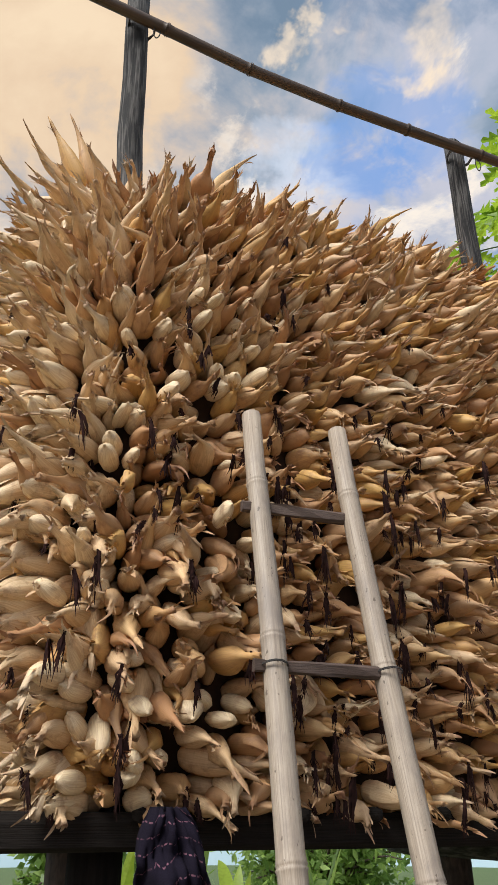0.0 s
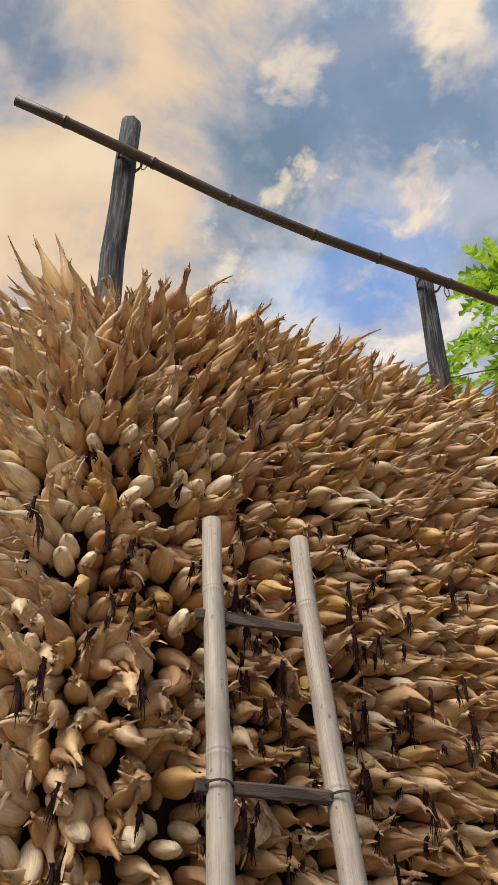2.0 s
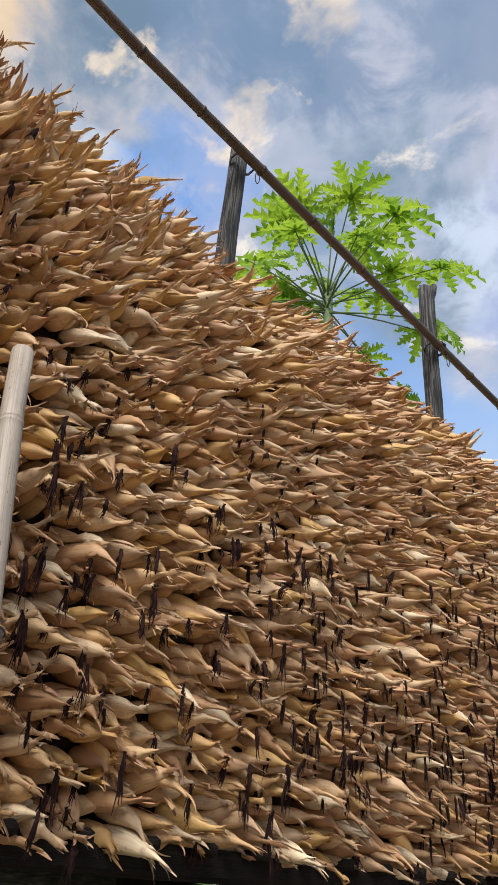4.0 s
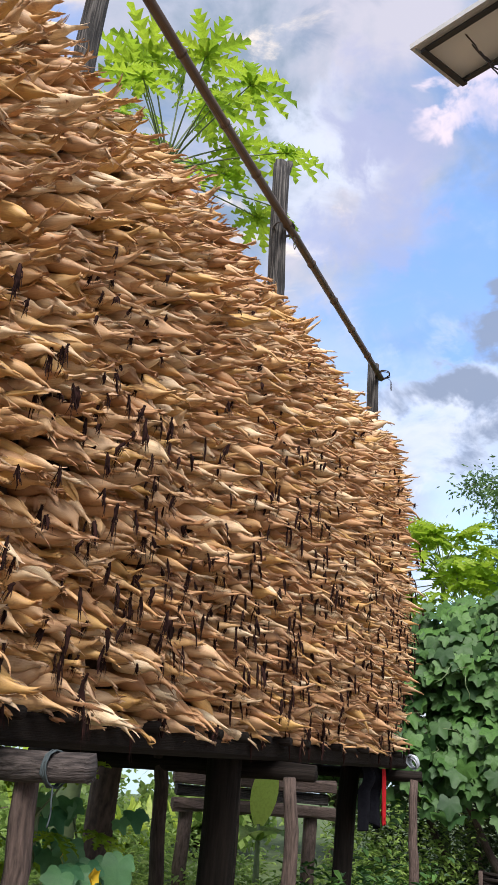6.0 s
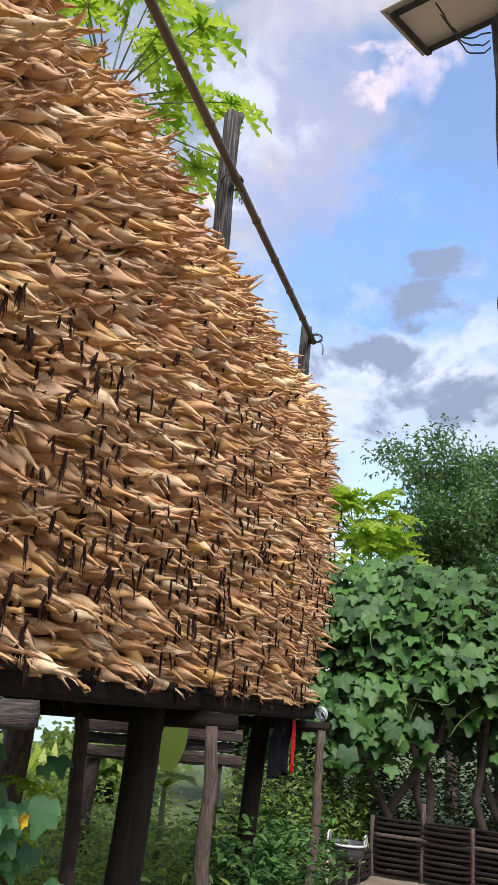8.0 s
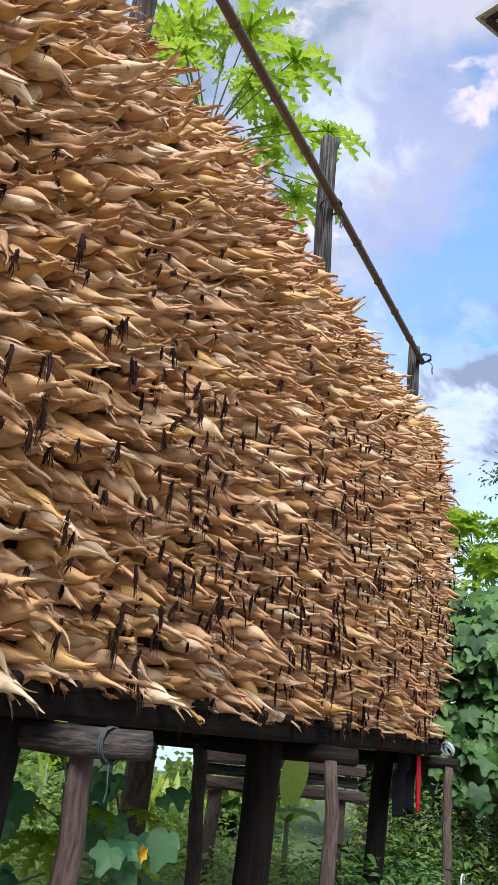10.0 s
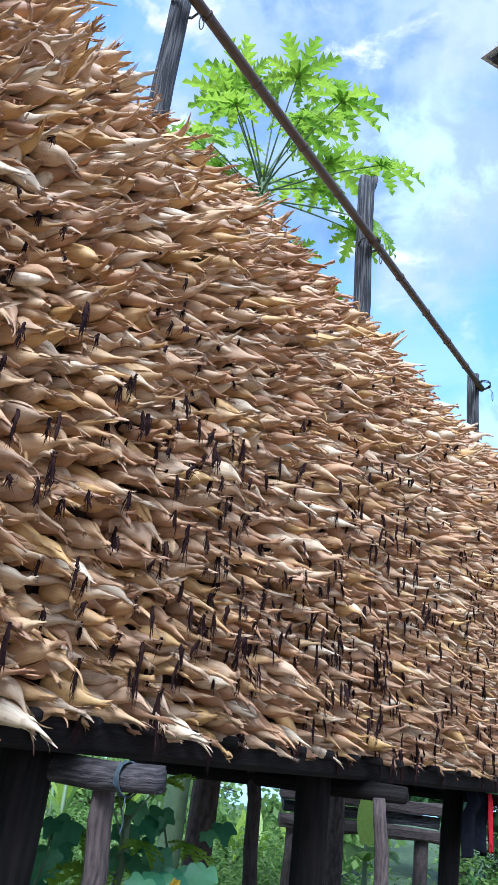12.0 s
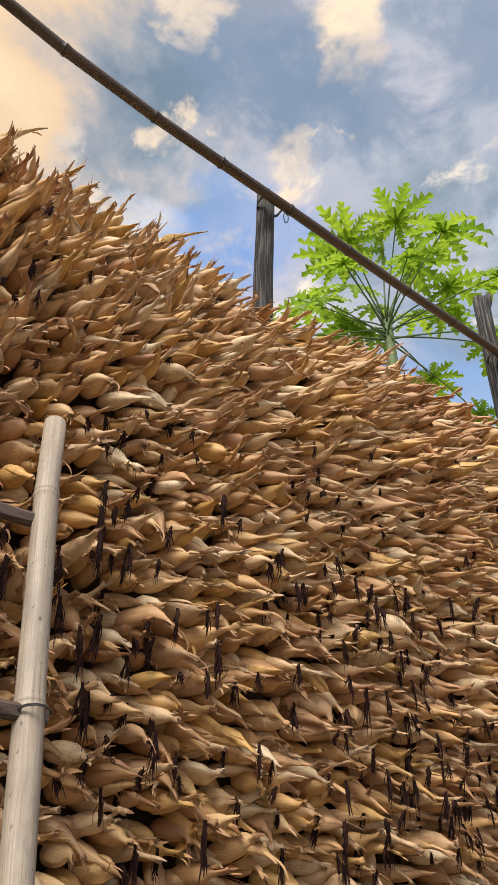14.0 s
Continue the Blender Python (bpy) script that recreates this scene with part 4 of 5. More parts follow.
# ---- hanging cloths ----
def cloth(name, at, width, drop, mat, label, seed, group="", dome=0.0):
    rng = np.random.default_rng(seed)
    nx, nz = 34, 36
    V, U, F = [], [], []
    for j in range(nz + 1):
        v = j / nz
        for i in range(nx + 1):
            u = i / nx - 0.5
            fold = (math.sin(u * 21 + seed) * 0.028 * (0.3 + 0.7 * v) + math.sin(u * 9 + 2 * v) * 0.022) * min(1.0, width / 0.25)
            w = width * (0.62 + 0.38 * min(1, v * 2.2)) * (1 + 0.05 * math.sin(6 * v))
            cr = noise.noise(Vector((u * 7 + seed, v * 9, 1))) * 0.022 + noise.noise(Vector((u * 17, v * 15, seed))) * 0.010
            if dome:
                fold += cr * 3.2
                w = width * np.interp(v, (0, 0.06, 0.2, 0.5, 1), (0.30, 0.50, 0.72, 0.92, 1.12)) * (1 + 0.10 * math.sin(11 * v + 2.0 * (u > 0)))
                fold = fold * (0.25 + 0.5 * v) + 1.5 * cr + 0.02 * abs(math.sin(9 * u + 5 * v)) + 0.012 * math.sin(14 * v + 9 * u) * (1 - v) - dome * math.cos(u * math.pi) * min(1, 0.3 + 3 * v)
            V.append((u * w + 0.02 * min(1.0, width / 0.25) ** 2 * math.sin(5 * v), -0.03 * min(1.0, width / 0.25) ** 2 * math.sin(math.pi * min(1, v * 2.5)) + fold, -drop * v + 0.03 * math.cos(u * 7) * (v > 0.9)))
            U.append((i / nx + 0.06 * math.sin(4 * v), v + 0.035 * math.sin(u * 5 + 1) + 0.5 * cr * bool(dome)))
    for j in range(nz):
        for i in range(nx):
            a = j * (nx + 1) + i
            F.append((a, a + 1, a + nx + 2, a + nx + 1))
    ob = mesh_object(name, V, F, mat, None, U)
    ob.location = at
    md = ob.modifiers.new("thickness", "SOLIDIFY")
    md.thickness = 0.004
    mat.node_tree.nodes["Principled BSDF"].inputs["Specular IOR Level"].default_value = 0.1
    return tagged(ob, label, "cloth", group)


def striped_cloth_material():
    m = Nodes("striped_cloth", 0.95)
    uv = m.n("ShaderNodeSeparateXYZ")
    m.nt.links.new(m.tc.outputs["UV"], uv.inputs[0])
    wav = m.math("MULTIPLY", m.noise(m.vec("UV", (2.5, 2.5, 1)), 1.6, 2), 1.6)
    band = m.math("FRACT", m.math("ADD", m.math("MULTIPLY", uv.outputs[1], 15.0), wav))
    dash = m.math("GREATER_THAN", m.math("FRACT", m.math("MULTIPLY", uv.outputs[0], 22.0)), 0.35)
    line = m.math("MULTIPLY", m.math("LESS_THAN", band, 0.09), dash)
    weave = m.noise(m.vec("UV", (60, 60, 1)), 4, 3)
    c = m.ramp(weave, (0.3, (0.005, 0.004, 0.008)), (0.7, (0.014, 0.011, 0.021)))
    c = m.mix(m.math("MULTIPLY", line, m.ramp(m.noise(m.vec("UV", (6, 9, 1)), 2, 3), (0.35, 0.1), (0.65, 0.85))), c, (0.24, 0.11, 0.15))
    m.bump(weave, 0.4, 0.002)
    return m.colour(c)


cloth("hanging_cloth", (0.545, 2.22, 1.565), 0.27, 0.62, striped_cloth_material(), "dark woven cloth with thin pink stripes hanging from the beam", 3, "", 0.09)
cloth("hanging_shirt", (6.02, 2.5, 1.45), 0.40, 0.38, simple("navy_cloth", [(0.3, (0.006, 0.006, 0.009)), (0.7, (0.014, 0.015, 0.02))], 30, 0.95), "dark navy garment hung below the beam", 5)
cloth("red_cloth", (6.15, 2.44, 1.44), 0.065, 0.34, simple("red_cloth", [(0.3, (0.42, 0.015, 0.02)), (0.7, (0.60, 0.03, 0.035))], 30, 0.95), "narrow bright red cloth hung beside a dark garment", 8)


# ---- solar panel on its pole ----
def build_panel():
    at = Vector((3.02, 0.76, 0))
    pole = base("solar_pole", at, "grey weathered wooden pole carrying a small solar panel", "pole")
    tube("pole", rel(pole_points((3.06, 0.60, -0.1), (3.02, 0.76, 4.46), 16, 0.006, 90), at), np.linspace(0.062, 0.078, 16), GREYWOOD, pole, 14, 0.06, 91, "tall grey weathered pole")
    frame_m = simple("aluminium_frame", [(0.3, (0.45, 0.46, 0.47)), (0.7, (0.6, 0.61, 0.62))], 12, 0.4)
    frame_m.node_tree.nodes["Principled BSDF"].inputs["Metallic"].default_value = 0.15
    sheet_m = simple("white_back_sheet", [(0.3, (0.78, 0.80, 0.80)), (0.7, (0.86, 0.87, 0.86))], 6, 0.6, 0.05)
    iron = simple("black_bracket", [(0.3, (0.02, 0.02, 0.022)), (0.7, (0.05, 0.05, 0.05))], 10, 0.5)
    a, b = Vector((2.865, 1.31, 4.505)), Vector((3.14, 1.155, 4.485))
    d = Vector((-0.20, -0.80, 0.05)).normalized()
    e1, e2, nrm = (b - a).normalized(), d, (b - a).cross(d).normalized()
    w, l = (b - a).length, 0.72

    def slab(name, u0, u1, v0, v1, t0, t1, mat, label=""):
        bm = bmesh.new()
        vs = [bm.verts.new(a + e1 * u + e2 * v + nrm * t - at) for t in (t0, t1) for u, v in ((u0, v0), (u1, v0), (u1, v1), (u0, v1))]
        for q in ((0, 1, 2, 3), (7, 6, 5, 4), (0, 4, 5, 1), (1, 5, 6, 2), (2, 6, 7, 3), (3, 7, 4, 0)):
            bm.faces.new([vs[i] for i in q])
        bmesh.ops.recalc_face_normals(bm, faces=bm.faces)
        bmesh.ops.bevel(bm, geom=bm.edges[:], offset=0.0015, segments=1)
        return part(name, bm, mat, parent, label)

    parent = pole
    sgn = 1 if nrm.z > 0 else -1
    parent = slab("back_sheet", 0.012, w - 0.012, 0.012, l - 0.012, sgn * 0.022, sgn * 0.028, sheet_m, "white panel back sheet")
    for u0, u1, v0, v1 in ((0, 0.014, 0, l), (w - 0.014, w, 0, l), (0.014, w - 0.014, 0, 0.014), (0.014, w - 0.014, l - 0.014, l)):
        slab("panel_frame", u0, u1, v0, v1, 0.0, sgn * 0.034, frame_m, "aluminium frame edge")
    slab("bracket", 0.03, 0.055, 0.03, l - 0.2, sgn * -0.014, sgn * -0.002, iron, "black steel bracket bar")
    slab("bracket", 0.03, w - 0.01, 0.03, 0.055, sgn * -0.030, sgn * -0.016, iron, "black steel bracket bar")
    slab("bracket", w - 0.035, w - 0.012, 0.03, l - 0.2, sgn * -0.014, sgn * -0.002, iron, "black steel bracket bar")
    rng = np.random.default_rng(4)
    for k in range(3):
        p0 = a + e1 * (0.1 + 0.05 * k) + e2 * 0.2
        p1 = Vector((3.0, 0.85, 4.40 - 0.05 * k))
        P = [p0.lerp(p1, s) + Vector((0, 0, -0.10 * math.sin(math.pi * s))) + Vector(rng.normal(scale=0.006, size=3)) for s in np.linspace(0, 1, 9)]
        tube("wire", rel(P, at), [0.0035] * 9, CORD, pole, 6)
    v, f, u = join([ring_data((3.03, 0.715, 3.12), (0, 0, 1), 0.078, 0.006, 3, 3), tube_data(smooth_path([(3.0, 0.80, 3.11), (2.99, 0.83, 3.05), (2.98, 0.83, 2.97), (2.98, 0.81, 2.94), (2.99, 0.79, 2.98), (3.0, 0.79, 3.1)], 20), [0.005] * 20, 5)])
    mesh_object("wire_tie", rel(v, at), f, CORD, pole, u, "black wire wound round the pole")


build_panel()


# ---- plants ----
def fan_leaf(outline_fn, n, droop, size, rng, fold=0.12):
    """A leaf in its own plane (x out from the stalk), as a fan about its middle: verts, faces."""
    V = [(0.0, 0.0, 0.0)]
    for i in range(n):
        th = -math.pi + 2 * math.pi * (i + 0.5) / n
        r = outline_fn(th) * size
        x, y = r * math.cos(th), r * math.sin(th)
        V.append((x, y, -droop * r * r / size + fold * abs(y) + 0.02 * size * rng.normal()))
    F = [(0, i + 1, (i + 1) % n + 1) for i in range(n)]
    return np.array(V), F


def papaya_leaf(size, rng):
    """A deeply cut leaf: nine lobes round the stalk, each with blunt side lobes: verts, faces."""
    V, F = [], []
    for q in range(9):
        a = radians(-150 + 37.5 * q) + rng.normal(scale=0.05)
        ln = size * (0.62 + 0.38 * math.cos(a / 2) ** 1.5) * rng.uniform(0.9, 1.08)
        wide = 0.21 * ln
        n = 13
        o = len(V)
        for i in range(n):
            s = i / (n - 1)
            cut = (0.30, 1.0)[i % 2] if 3 < i < n - 1 else 0.8
            w = wide * cut * max(0.02, math.sin(math.pi * (0.04 + 0.96 * s) ** 1.3)) ** 0.8 + 0.03 * size * (1 - s)
            fwd = 0.55 * w if i % 2 else 0.0
            z = -0.40 * (ln * s) ** 2 / size + 0.02 * size * rng.normal()
            for e in (-1, 0, 1):
                r = ln * s + abs(e) * fwd
                V.append((r * math.cos(a) - e * w * math.sin(a), r * math.sin(a) + e * w * math.cos(a), z + (0.18 * w if e else 0.0)))
        for i in range(n - 1):
            for e in (0, 1):
                k = o + 3 * i + e
                F.append((k, k + 1, k + 4, k + 3))
    return np.array(V), F


def gourd_outline(th):
    """A broad leaf with a pointed tip, two pointed side lobes and a notch at the stalk."""
    lobes = 0.60 + 0.44 * math.exp(-(th / 0.34) ** 2) + 0.27 * math.exp(-((abs(th) - 1.15) / 0.30) ** 2) + 0.12 * math.exp(-((abs(th) - 2.2) / 0.35) ** 2)
    back = 1.0 - 0.75 * max(0, abs(th) - 2.5) / 0.64
    return back * lobes


def set_leaf(v, at, d, up, spin=0.0):
    x = Vector(d).normalized()
    z = Vector(up) - x * Vector(up).dot(x)
    z = z.normalized() if z.length > 1e-4 else x.orthogonal().normalized()
    y = z.cross(x)
    m = np.array(Matrix((x, y, z)).transposed() @ Matrix.Rotation(spin, 3, "X"))
    return v @ m.T + np.array(at)


def papaya_tree(at, height, leaves, spread, leaf, seed, label, mat=PAPAYA, low=0.0):
    rng = np.random.default_rng(seed)
    tree = base("papaya_tree", at, label, "tree")
    tube("trunk", pole_points((0, 0, -0.1), (0.05, 0, height), 14, 0.02, seed), np.linspace(0.012 * height + 0.012, 0.006 * height + 0.010, 14), STEM, tree, 10, 0.05, seed, "slim green-grey trunk")
    for k in range(leaves):
        az = k * 2.39996 + rng.normal(scale=0.2)
        el = radians(np.interp(k / leaves, (0, 1), (-8 - low, 72)) + rng.normal(scale=8))
        ln = spread * rng.uniform(0.75, 1.1) * (1 - 0.25 * k / leaves)
        z0 = height - 0.35 * (1 - k / leaves)
        d = Vector((math.cos(el) * math.cos(az), math.cos(el) * math.sin(az), math.sin(el)))
        P = [Vector((0.03, 0, z0)) + d * ln * s + Vector((0, 0, -0.12 * ln * s * s)) for s in np.linspace(0, 1, 6)]
        tube("leaf_stalk", P, np.linspace(0.003 + 0.007 * spread, 0.002 + 0.003 * spread, 6), STEM, tree, 5)
        out = (d + Vector((0, 0, -0.55))).normalized()
        lv, lf = papaya_leaf(leaf * rng.uniform(0.8, 1.15), rng)
        w = set_leaf(lv, P[-1], out, Vector((0, 0, 1)) + Vector(rng.normal(scale=0.25, size=3)))
        mesh_object("leaf", [tuple(q) for q in w], lf, mat, tree, smooth=False)
    return tree


papaya_tree((5.95, 5.12, 0), 7.95, 29, 1.56, 0.50, 5, "tall papaya tree with bright lobed leaves behind the crib")
papaya_tree((11.9, 3.35, 0), 4.4, 24, 1.0, 0.46, 7, "young papaya with yellow-green leaves beside the vine")


def fine_tree(name, at, height, width, leaves, seed, label, base_z=1.5, leaf=(0.16, 0.02), mat=WILLOW):
    """A tree with limbs and many slim hanging leaves."""
    rng = np.random.default_rng(seed)
    tree = base(name, at, label, "tree")
    tube("trunk", pole_points((0, 0, -0.2), (0.2, 0, height * 0.6), 10, 0.06, seed), np.linspace(0.16, 0.06, 10), BARKWOOD, tree, 9, 0.06, seed)
    S, V, F = [], [], []
    twigs = []
    for k in range(46):
        z0 = rng.uniform(0.25, 0.6) * height
        az = rng.uniform(0, 2 * math.pi)
        reach = width * rng.uniform(0.45, 1.0)
        top = min(height, z0 + rng.uniform(0.15, 0.5) * height)
        P = [Vector((0.1 + math.cos(az) * reach * s, math.sin(az) * reach * s, z0 + (top - z0) * math.sin(s * 1.9) / math.sin(1.57))) for s in np.linspace(0, 1, 8)]
        S.append(tube_data(P, np.linspace(0.035, 0.006, 8), 5))
        twigs += [(P[i], P[i + 1]) for i in range(2, 7)]
    for k in range(leaves):
        a, b = twigs[rng.integers(len(twigs))]
        p = np.array(a.lerp(b, rng.random())) + rng.normal(scale=0.22 * width / 2, size=3) * (1, 1, 0.8)
        if p[2] < base_z:
            continue
        d = np.array((rng.normal(), rng.normal(), -0.5 + 0.7 * rng.normal()))
        d /= np.linalg.norm(d)
        sd = np.cross(d, rng.normal(size=3))
        sd /= np.linalg.norm(sd)
        l, w = leaf[0] * rng.uniform(0.7, 1.3), leaf[1] * rng.uniform(0.8, 1.2)
        o = len(V)
        V += [p, p + d * l * 0.45 + sd * w, p + d * l, p + d * l * 0.45 - sd * w]
        F.append((o, o + 1, o + 2, o + 3))
    v, f, u = join(S)
    mesh_object("branchwork", v, f, BARKWOOD, tree, u)
    mesh_object("crown", V, F, mat, tree, None, "dense dark green fine leaves", smooth=False)


papaya_tree((11.5, 3.0, 0), 3.7, 20, 0.8, 0.42, 17, "young papaya with yellow-green leaves behind the vine")


fine_tree("tree", (16.5, 2.2, 0), 7.2, 2.2, 40000, 31, "dark feathery tree behind the vine", 2.0, (0.12, 0.024))
fine_tree("tree", (20.0, -1.5, 0), 6.6, 3.0, 16000, 32, "dark feathery tree in the distance", 1.0, (0.19, 0.026))
for k_, (x_, y_) in enumerate(((13.6, -2.4), (13.4, -0.6), (13.3, 1.3), (13.2, 3.2), (12.6, 5.2))):
    fine_tree("bush", (x_, y_, 0), 3.0 - 0.25 * (k_ > 2), 1.3, 4500, 130 + k_, "dense dark green bush behind the vine", 0.1, (0.16, 0.05))
fine_tree("bush", (11.2, 6.9, -0.1), 0.95, 1.2, 4500, 140, "bright leafy bush behind the crib", 0.1, (0.15, 0.045), WEED)
fine_tree("bush", (8.6, 7.2, -0.1), 0.8, 1.2, 4500, 141, "bright leafy bush behind the crib", 0.1, (0.15, 0.045), WEED)
fine_tree("tree", (15.0, 8.5, -0.7), 4.2, 2.4, 6000, 33, "low leafy tree behind the crib", 0.2, (0.14, 0.03))
fine_tree("tree", (9.5, 9.5, -0.5), 1.7, 2.2, 6000, 34, "low leafy tree behind the crib", 0.2, (0.14, 0.03), WEED)
fine_tree("tree", (4.6, 10.5, -0.5), 2.1, 1.5, 6000, 35, "low leafy tree behind the crib", 0.2, (0.14, 0.03), WEED)
fine_tree("tree", (0.95, 7.6, -0.3), 1.75, 0.6, 3500, 36, "leafy bush seen below the crib", 0.1, (0.11, 0.03), WEED)


def build_vine():
    """A thicket overgrown by a broad-leaved gourd vine."""
    rng = np.random.default_rng(41)
    at = Vector((10.6, 1.4, 0))
    vine = base("vine_thicket", at, "thicket smothered in broad green gourd vine leaves", "vine")
    # limbs under the leaves
    for k in range(9):
        y = rng.uniform(-1.9, 1.7)
        P = [Vector((rng.normal(scale=0.1), y, -0.05))]
        d = Vector((rng.normal(scale=0.2), rng.normal(scale=0.35), 1)).normalized()
        for i in range(7):
            P.append(P[-1] + d * 0.42)
            d = (d + Vector(rng.normal(scale=0.25, size=3))).normalized()
            d.z = abs(d.z)
        tube("limb", P, np.linspace(0.06, 0.015, 8), BARKWOOD, vine, 8, 0.06, k)

    def hull(a, h):
        """Front surface of the thicket: a runs along y, h up."""
        top = 3.15 + 0.35 * math.sin(a * 1.3 + 0.4) + 0.25 * noise.noise(Vector((a, 3, 1)))
        z = 0.95 + (top - 0.95) * h
        x = -0.95 + 1.5 * max(0, h - 0.45) ** 1.6 + 0.45 * noise.noise(Vector((a * 1.1, z * 1.1, 0))) + 0.5 * (0.25 - min(h, 0.25))
        return Vector((x, a, z))

    shapes = []
    for k in range(10):
        lv, lf = fan_leaf(gourd_outline, 26, 0.35, 1.0, rng, 0.18)
        shapes.append((lv, lf))
    metas = []
    for k, (lv, lf) in enumerate(shapes):
        me = bpy.data.meshes.new("leaf")
        me.from_pydata([tuple(v) for v in lv], [], lf)
        me.polygons.foreach_set("use_smooth", [True] * len(me.polygons))
        me.materials.append(VINE)
        metas.append(me)
    V, F = [], []
    singles = 0
    for k in range(2900):
        a = rng.uniform(-2.6, 2.6)
        h = rng.random() ** 0.85
        p = hull(a, h) + Vector((abs(rng.normal(scale=0.30)) - 0.12, 0, rng.normal(scale=0.06)))
        if p.z < 1.35 and rng.random() < 0.6:
            continue
        if a < 0.75 and p.z < 1.95 and rng.random() < 0.85:      # the thicket stands open below on this side
            continue
        size = rng.uniform(0.085, 0.18)
        d = Vector((-0.55 + rng.normal(scale=0.3), rng.normal(scale=0.45), -0.75 + rng.normal(scale=0.25)))
        up = Vector((-0.8, rng.normal(scale=0.55), 0.75 + 0.4 * h + rng.normal(scale=0.35)))
        si = int(rng.integers(len(shapes)))
        if singles < 300 and -1.2 < a < 2.2 and p.x < -0.6 and rng.random() < 0.4:
            ob = new("leaf", metas[si])
            x = d.normalized()
            z = (up - x * up.dot(x)).normalized()
            m = Matrix((x, z.cross(x), z)).transposed().to_4x4()
            ob.parent = vine
            ob.matrix_local = Matrix.Translation(p) @ m @ Matrix.Scale(size, 4)
            singles += 1
            continue
        w = set_leaf(shapes[si][0] * size, p, d, up)
        o = len(V)
        V += list(w)
        F += [tuple(o + i for i in q) for q in shapes[si][1]]
    tagged(mesh_object("foliage", V, F, VINE, vine, None, "broad lobed vine leaves"), kind="stuff")
    # leaves deeper in, their colour already darkened for the shade there
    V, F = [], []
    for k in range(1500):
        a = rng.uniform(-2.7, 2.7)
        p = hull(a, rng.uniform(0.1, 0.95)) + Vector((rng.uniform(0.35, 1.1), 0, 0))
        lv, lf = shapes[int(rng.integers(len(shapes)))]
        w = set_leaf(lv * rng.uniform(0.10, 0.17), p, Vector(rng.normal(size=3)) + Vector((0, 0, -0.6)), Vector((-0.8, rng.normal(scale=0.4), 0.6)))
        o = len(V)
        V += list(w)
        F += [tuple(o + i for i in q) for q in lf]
    tagged(mesh_object("inner_foliage", V, F, SHADE, vine, None, "inner leaves in a green darkened for shade", smooth=False), kind="stuff")
    S = []
    for k in range(60):
        a = rng.uniform(-2.4, 2.3)
        p = hull(a, rng.uniform(0.3, 1.0))
        P = [p]
        d = Vector((-0.3, rng.normal(), rng.normal(scale=0.6))).normalized()
        for i in range(6):
            P.append(P[-1] + d * 0.09)
            d = (d + Vector(rng.normal(scale=0.4, size=3))).normalized()
        S.append(tube_data(P, [0.004] * 7, 4))
    v, f, u = join(S)
    tagged(mesh_object("tendril_mass", v, f, STEM, vine, u, "thin curling tendrils"), kind="stuff")


build_vine()


def build_weeds():
    rng = np.random.default_rng(51)
    spots = []
    for k in range(1500):
        x, y = rng.uniform(2.0, 9.2), rng.uniform(2.55, 8.5)
        spots.append((x, y, rng.uniform(0.2, 0.5) if y < 5.0 else rng.uniform(0.35, 0.8)))
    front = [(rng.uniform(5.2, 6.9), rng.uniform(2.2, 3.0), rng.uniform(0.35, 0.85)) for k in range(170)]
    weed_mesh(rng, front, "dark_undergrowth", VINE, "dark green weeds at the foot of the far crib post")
    for k in range(500):
        spots.append((rng.uniform(-3.0, 3.0), rng.uniform(4.5, 9.0), rng.uniform(0.4, 1.0)))
    for k in range(120):
        spots.append((rng.uniform(9.4, 10.5), rng.uniform(2.6, 4.5), rng.uniform(0.5, 1.2)))
    for k in range(220):
        spots.append((rng.uniform(-0.5, 7.5), rng.uniform(6.2, 8.4), rng.uniform(0.4, 0.85)))
    spots = [q for q in spots if not (q[0] > 6.9 and q[1] < 2.75 and q[0] < 9.3) and not (q[0] < 0.5 and 4 < q[1] < 12)]
    weed_mesh(rng, spots, "undergrowth", WEED, "dense green weeds growing under and behind the crib")
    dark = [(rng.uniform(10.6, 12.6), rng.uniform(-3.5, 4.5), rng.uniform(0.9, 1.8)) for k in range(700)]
    weed_mesh(rng, dark, "thicket_undergrowth", SHADE, "shrubs under the vine thicket, canopy shade put into their green")


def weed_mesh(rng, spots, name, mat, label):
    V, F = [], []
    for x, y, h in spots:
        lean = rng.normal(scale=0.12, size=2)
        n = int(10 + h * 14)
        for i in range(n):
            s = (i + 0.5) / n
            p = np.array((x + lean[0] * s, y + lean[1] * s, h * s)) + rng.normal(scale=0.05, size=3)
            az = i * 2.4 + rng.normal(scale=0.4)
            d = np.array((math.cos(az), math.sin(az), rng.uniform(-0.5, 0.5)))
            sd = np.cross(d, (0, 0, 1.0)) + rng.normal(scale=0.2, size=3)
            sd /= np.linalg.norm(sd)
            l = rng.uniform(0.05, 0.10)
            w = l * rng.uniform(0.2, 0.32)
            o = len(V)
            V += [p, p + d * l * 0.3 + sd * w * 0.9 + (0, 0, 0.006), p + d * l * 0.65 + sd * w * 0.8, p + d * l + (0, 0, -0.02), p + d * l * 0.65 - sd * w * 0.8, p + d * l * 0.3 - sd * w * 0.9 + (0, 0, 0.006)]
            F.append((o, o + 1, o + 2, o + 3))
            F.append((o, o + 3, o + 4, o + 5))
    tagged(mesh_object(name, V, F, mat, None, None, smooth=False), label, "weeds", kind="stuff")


build_weeds()


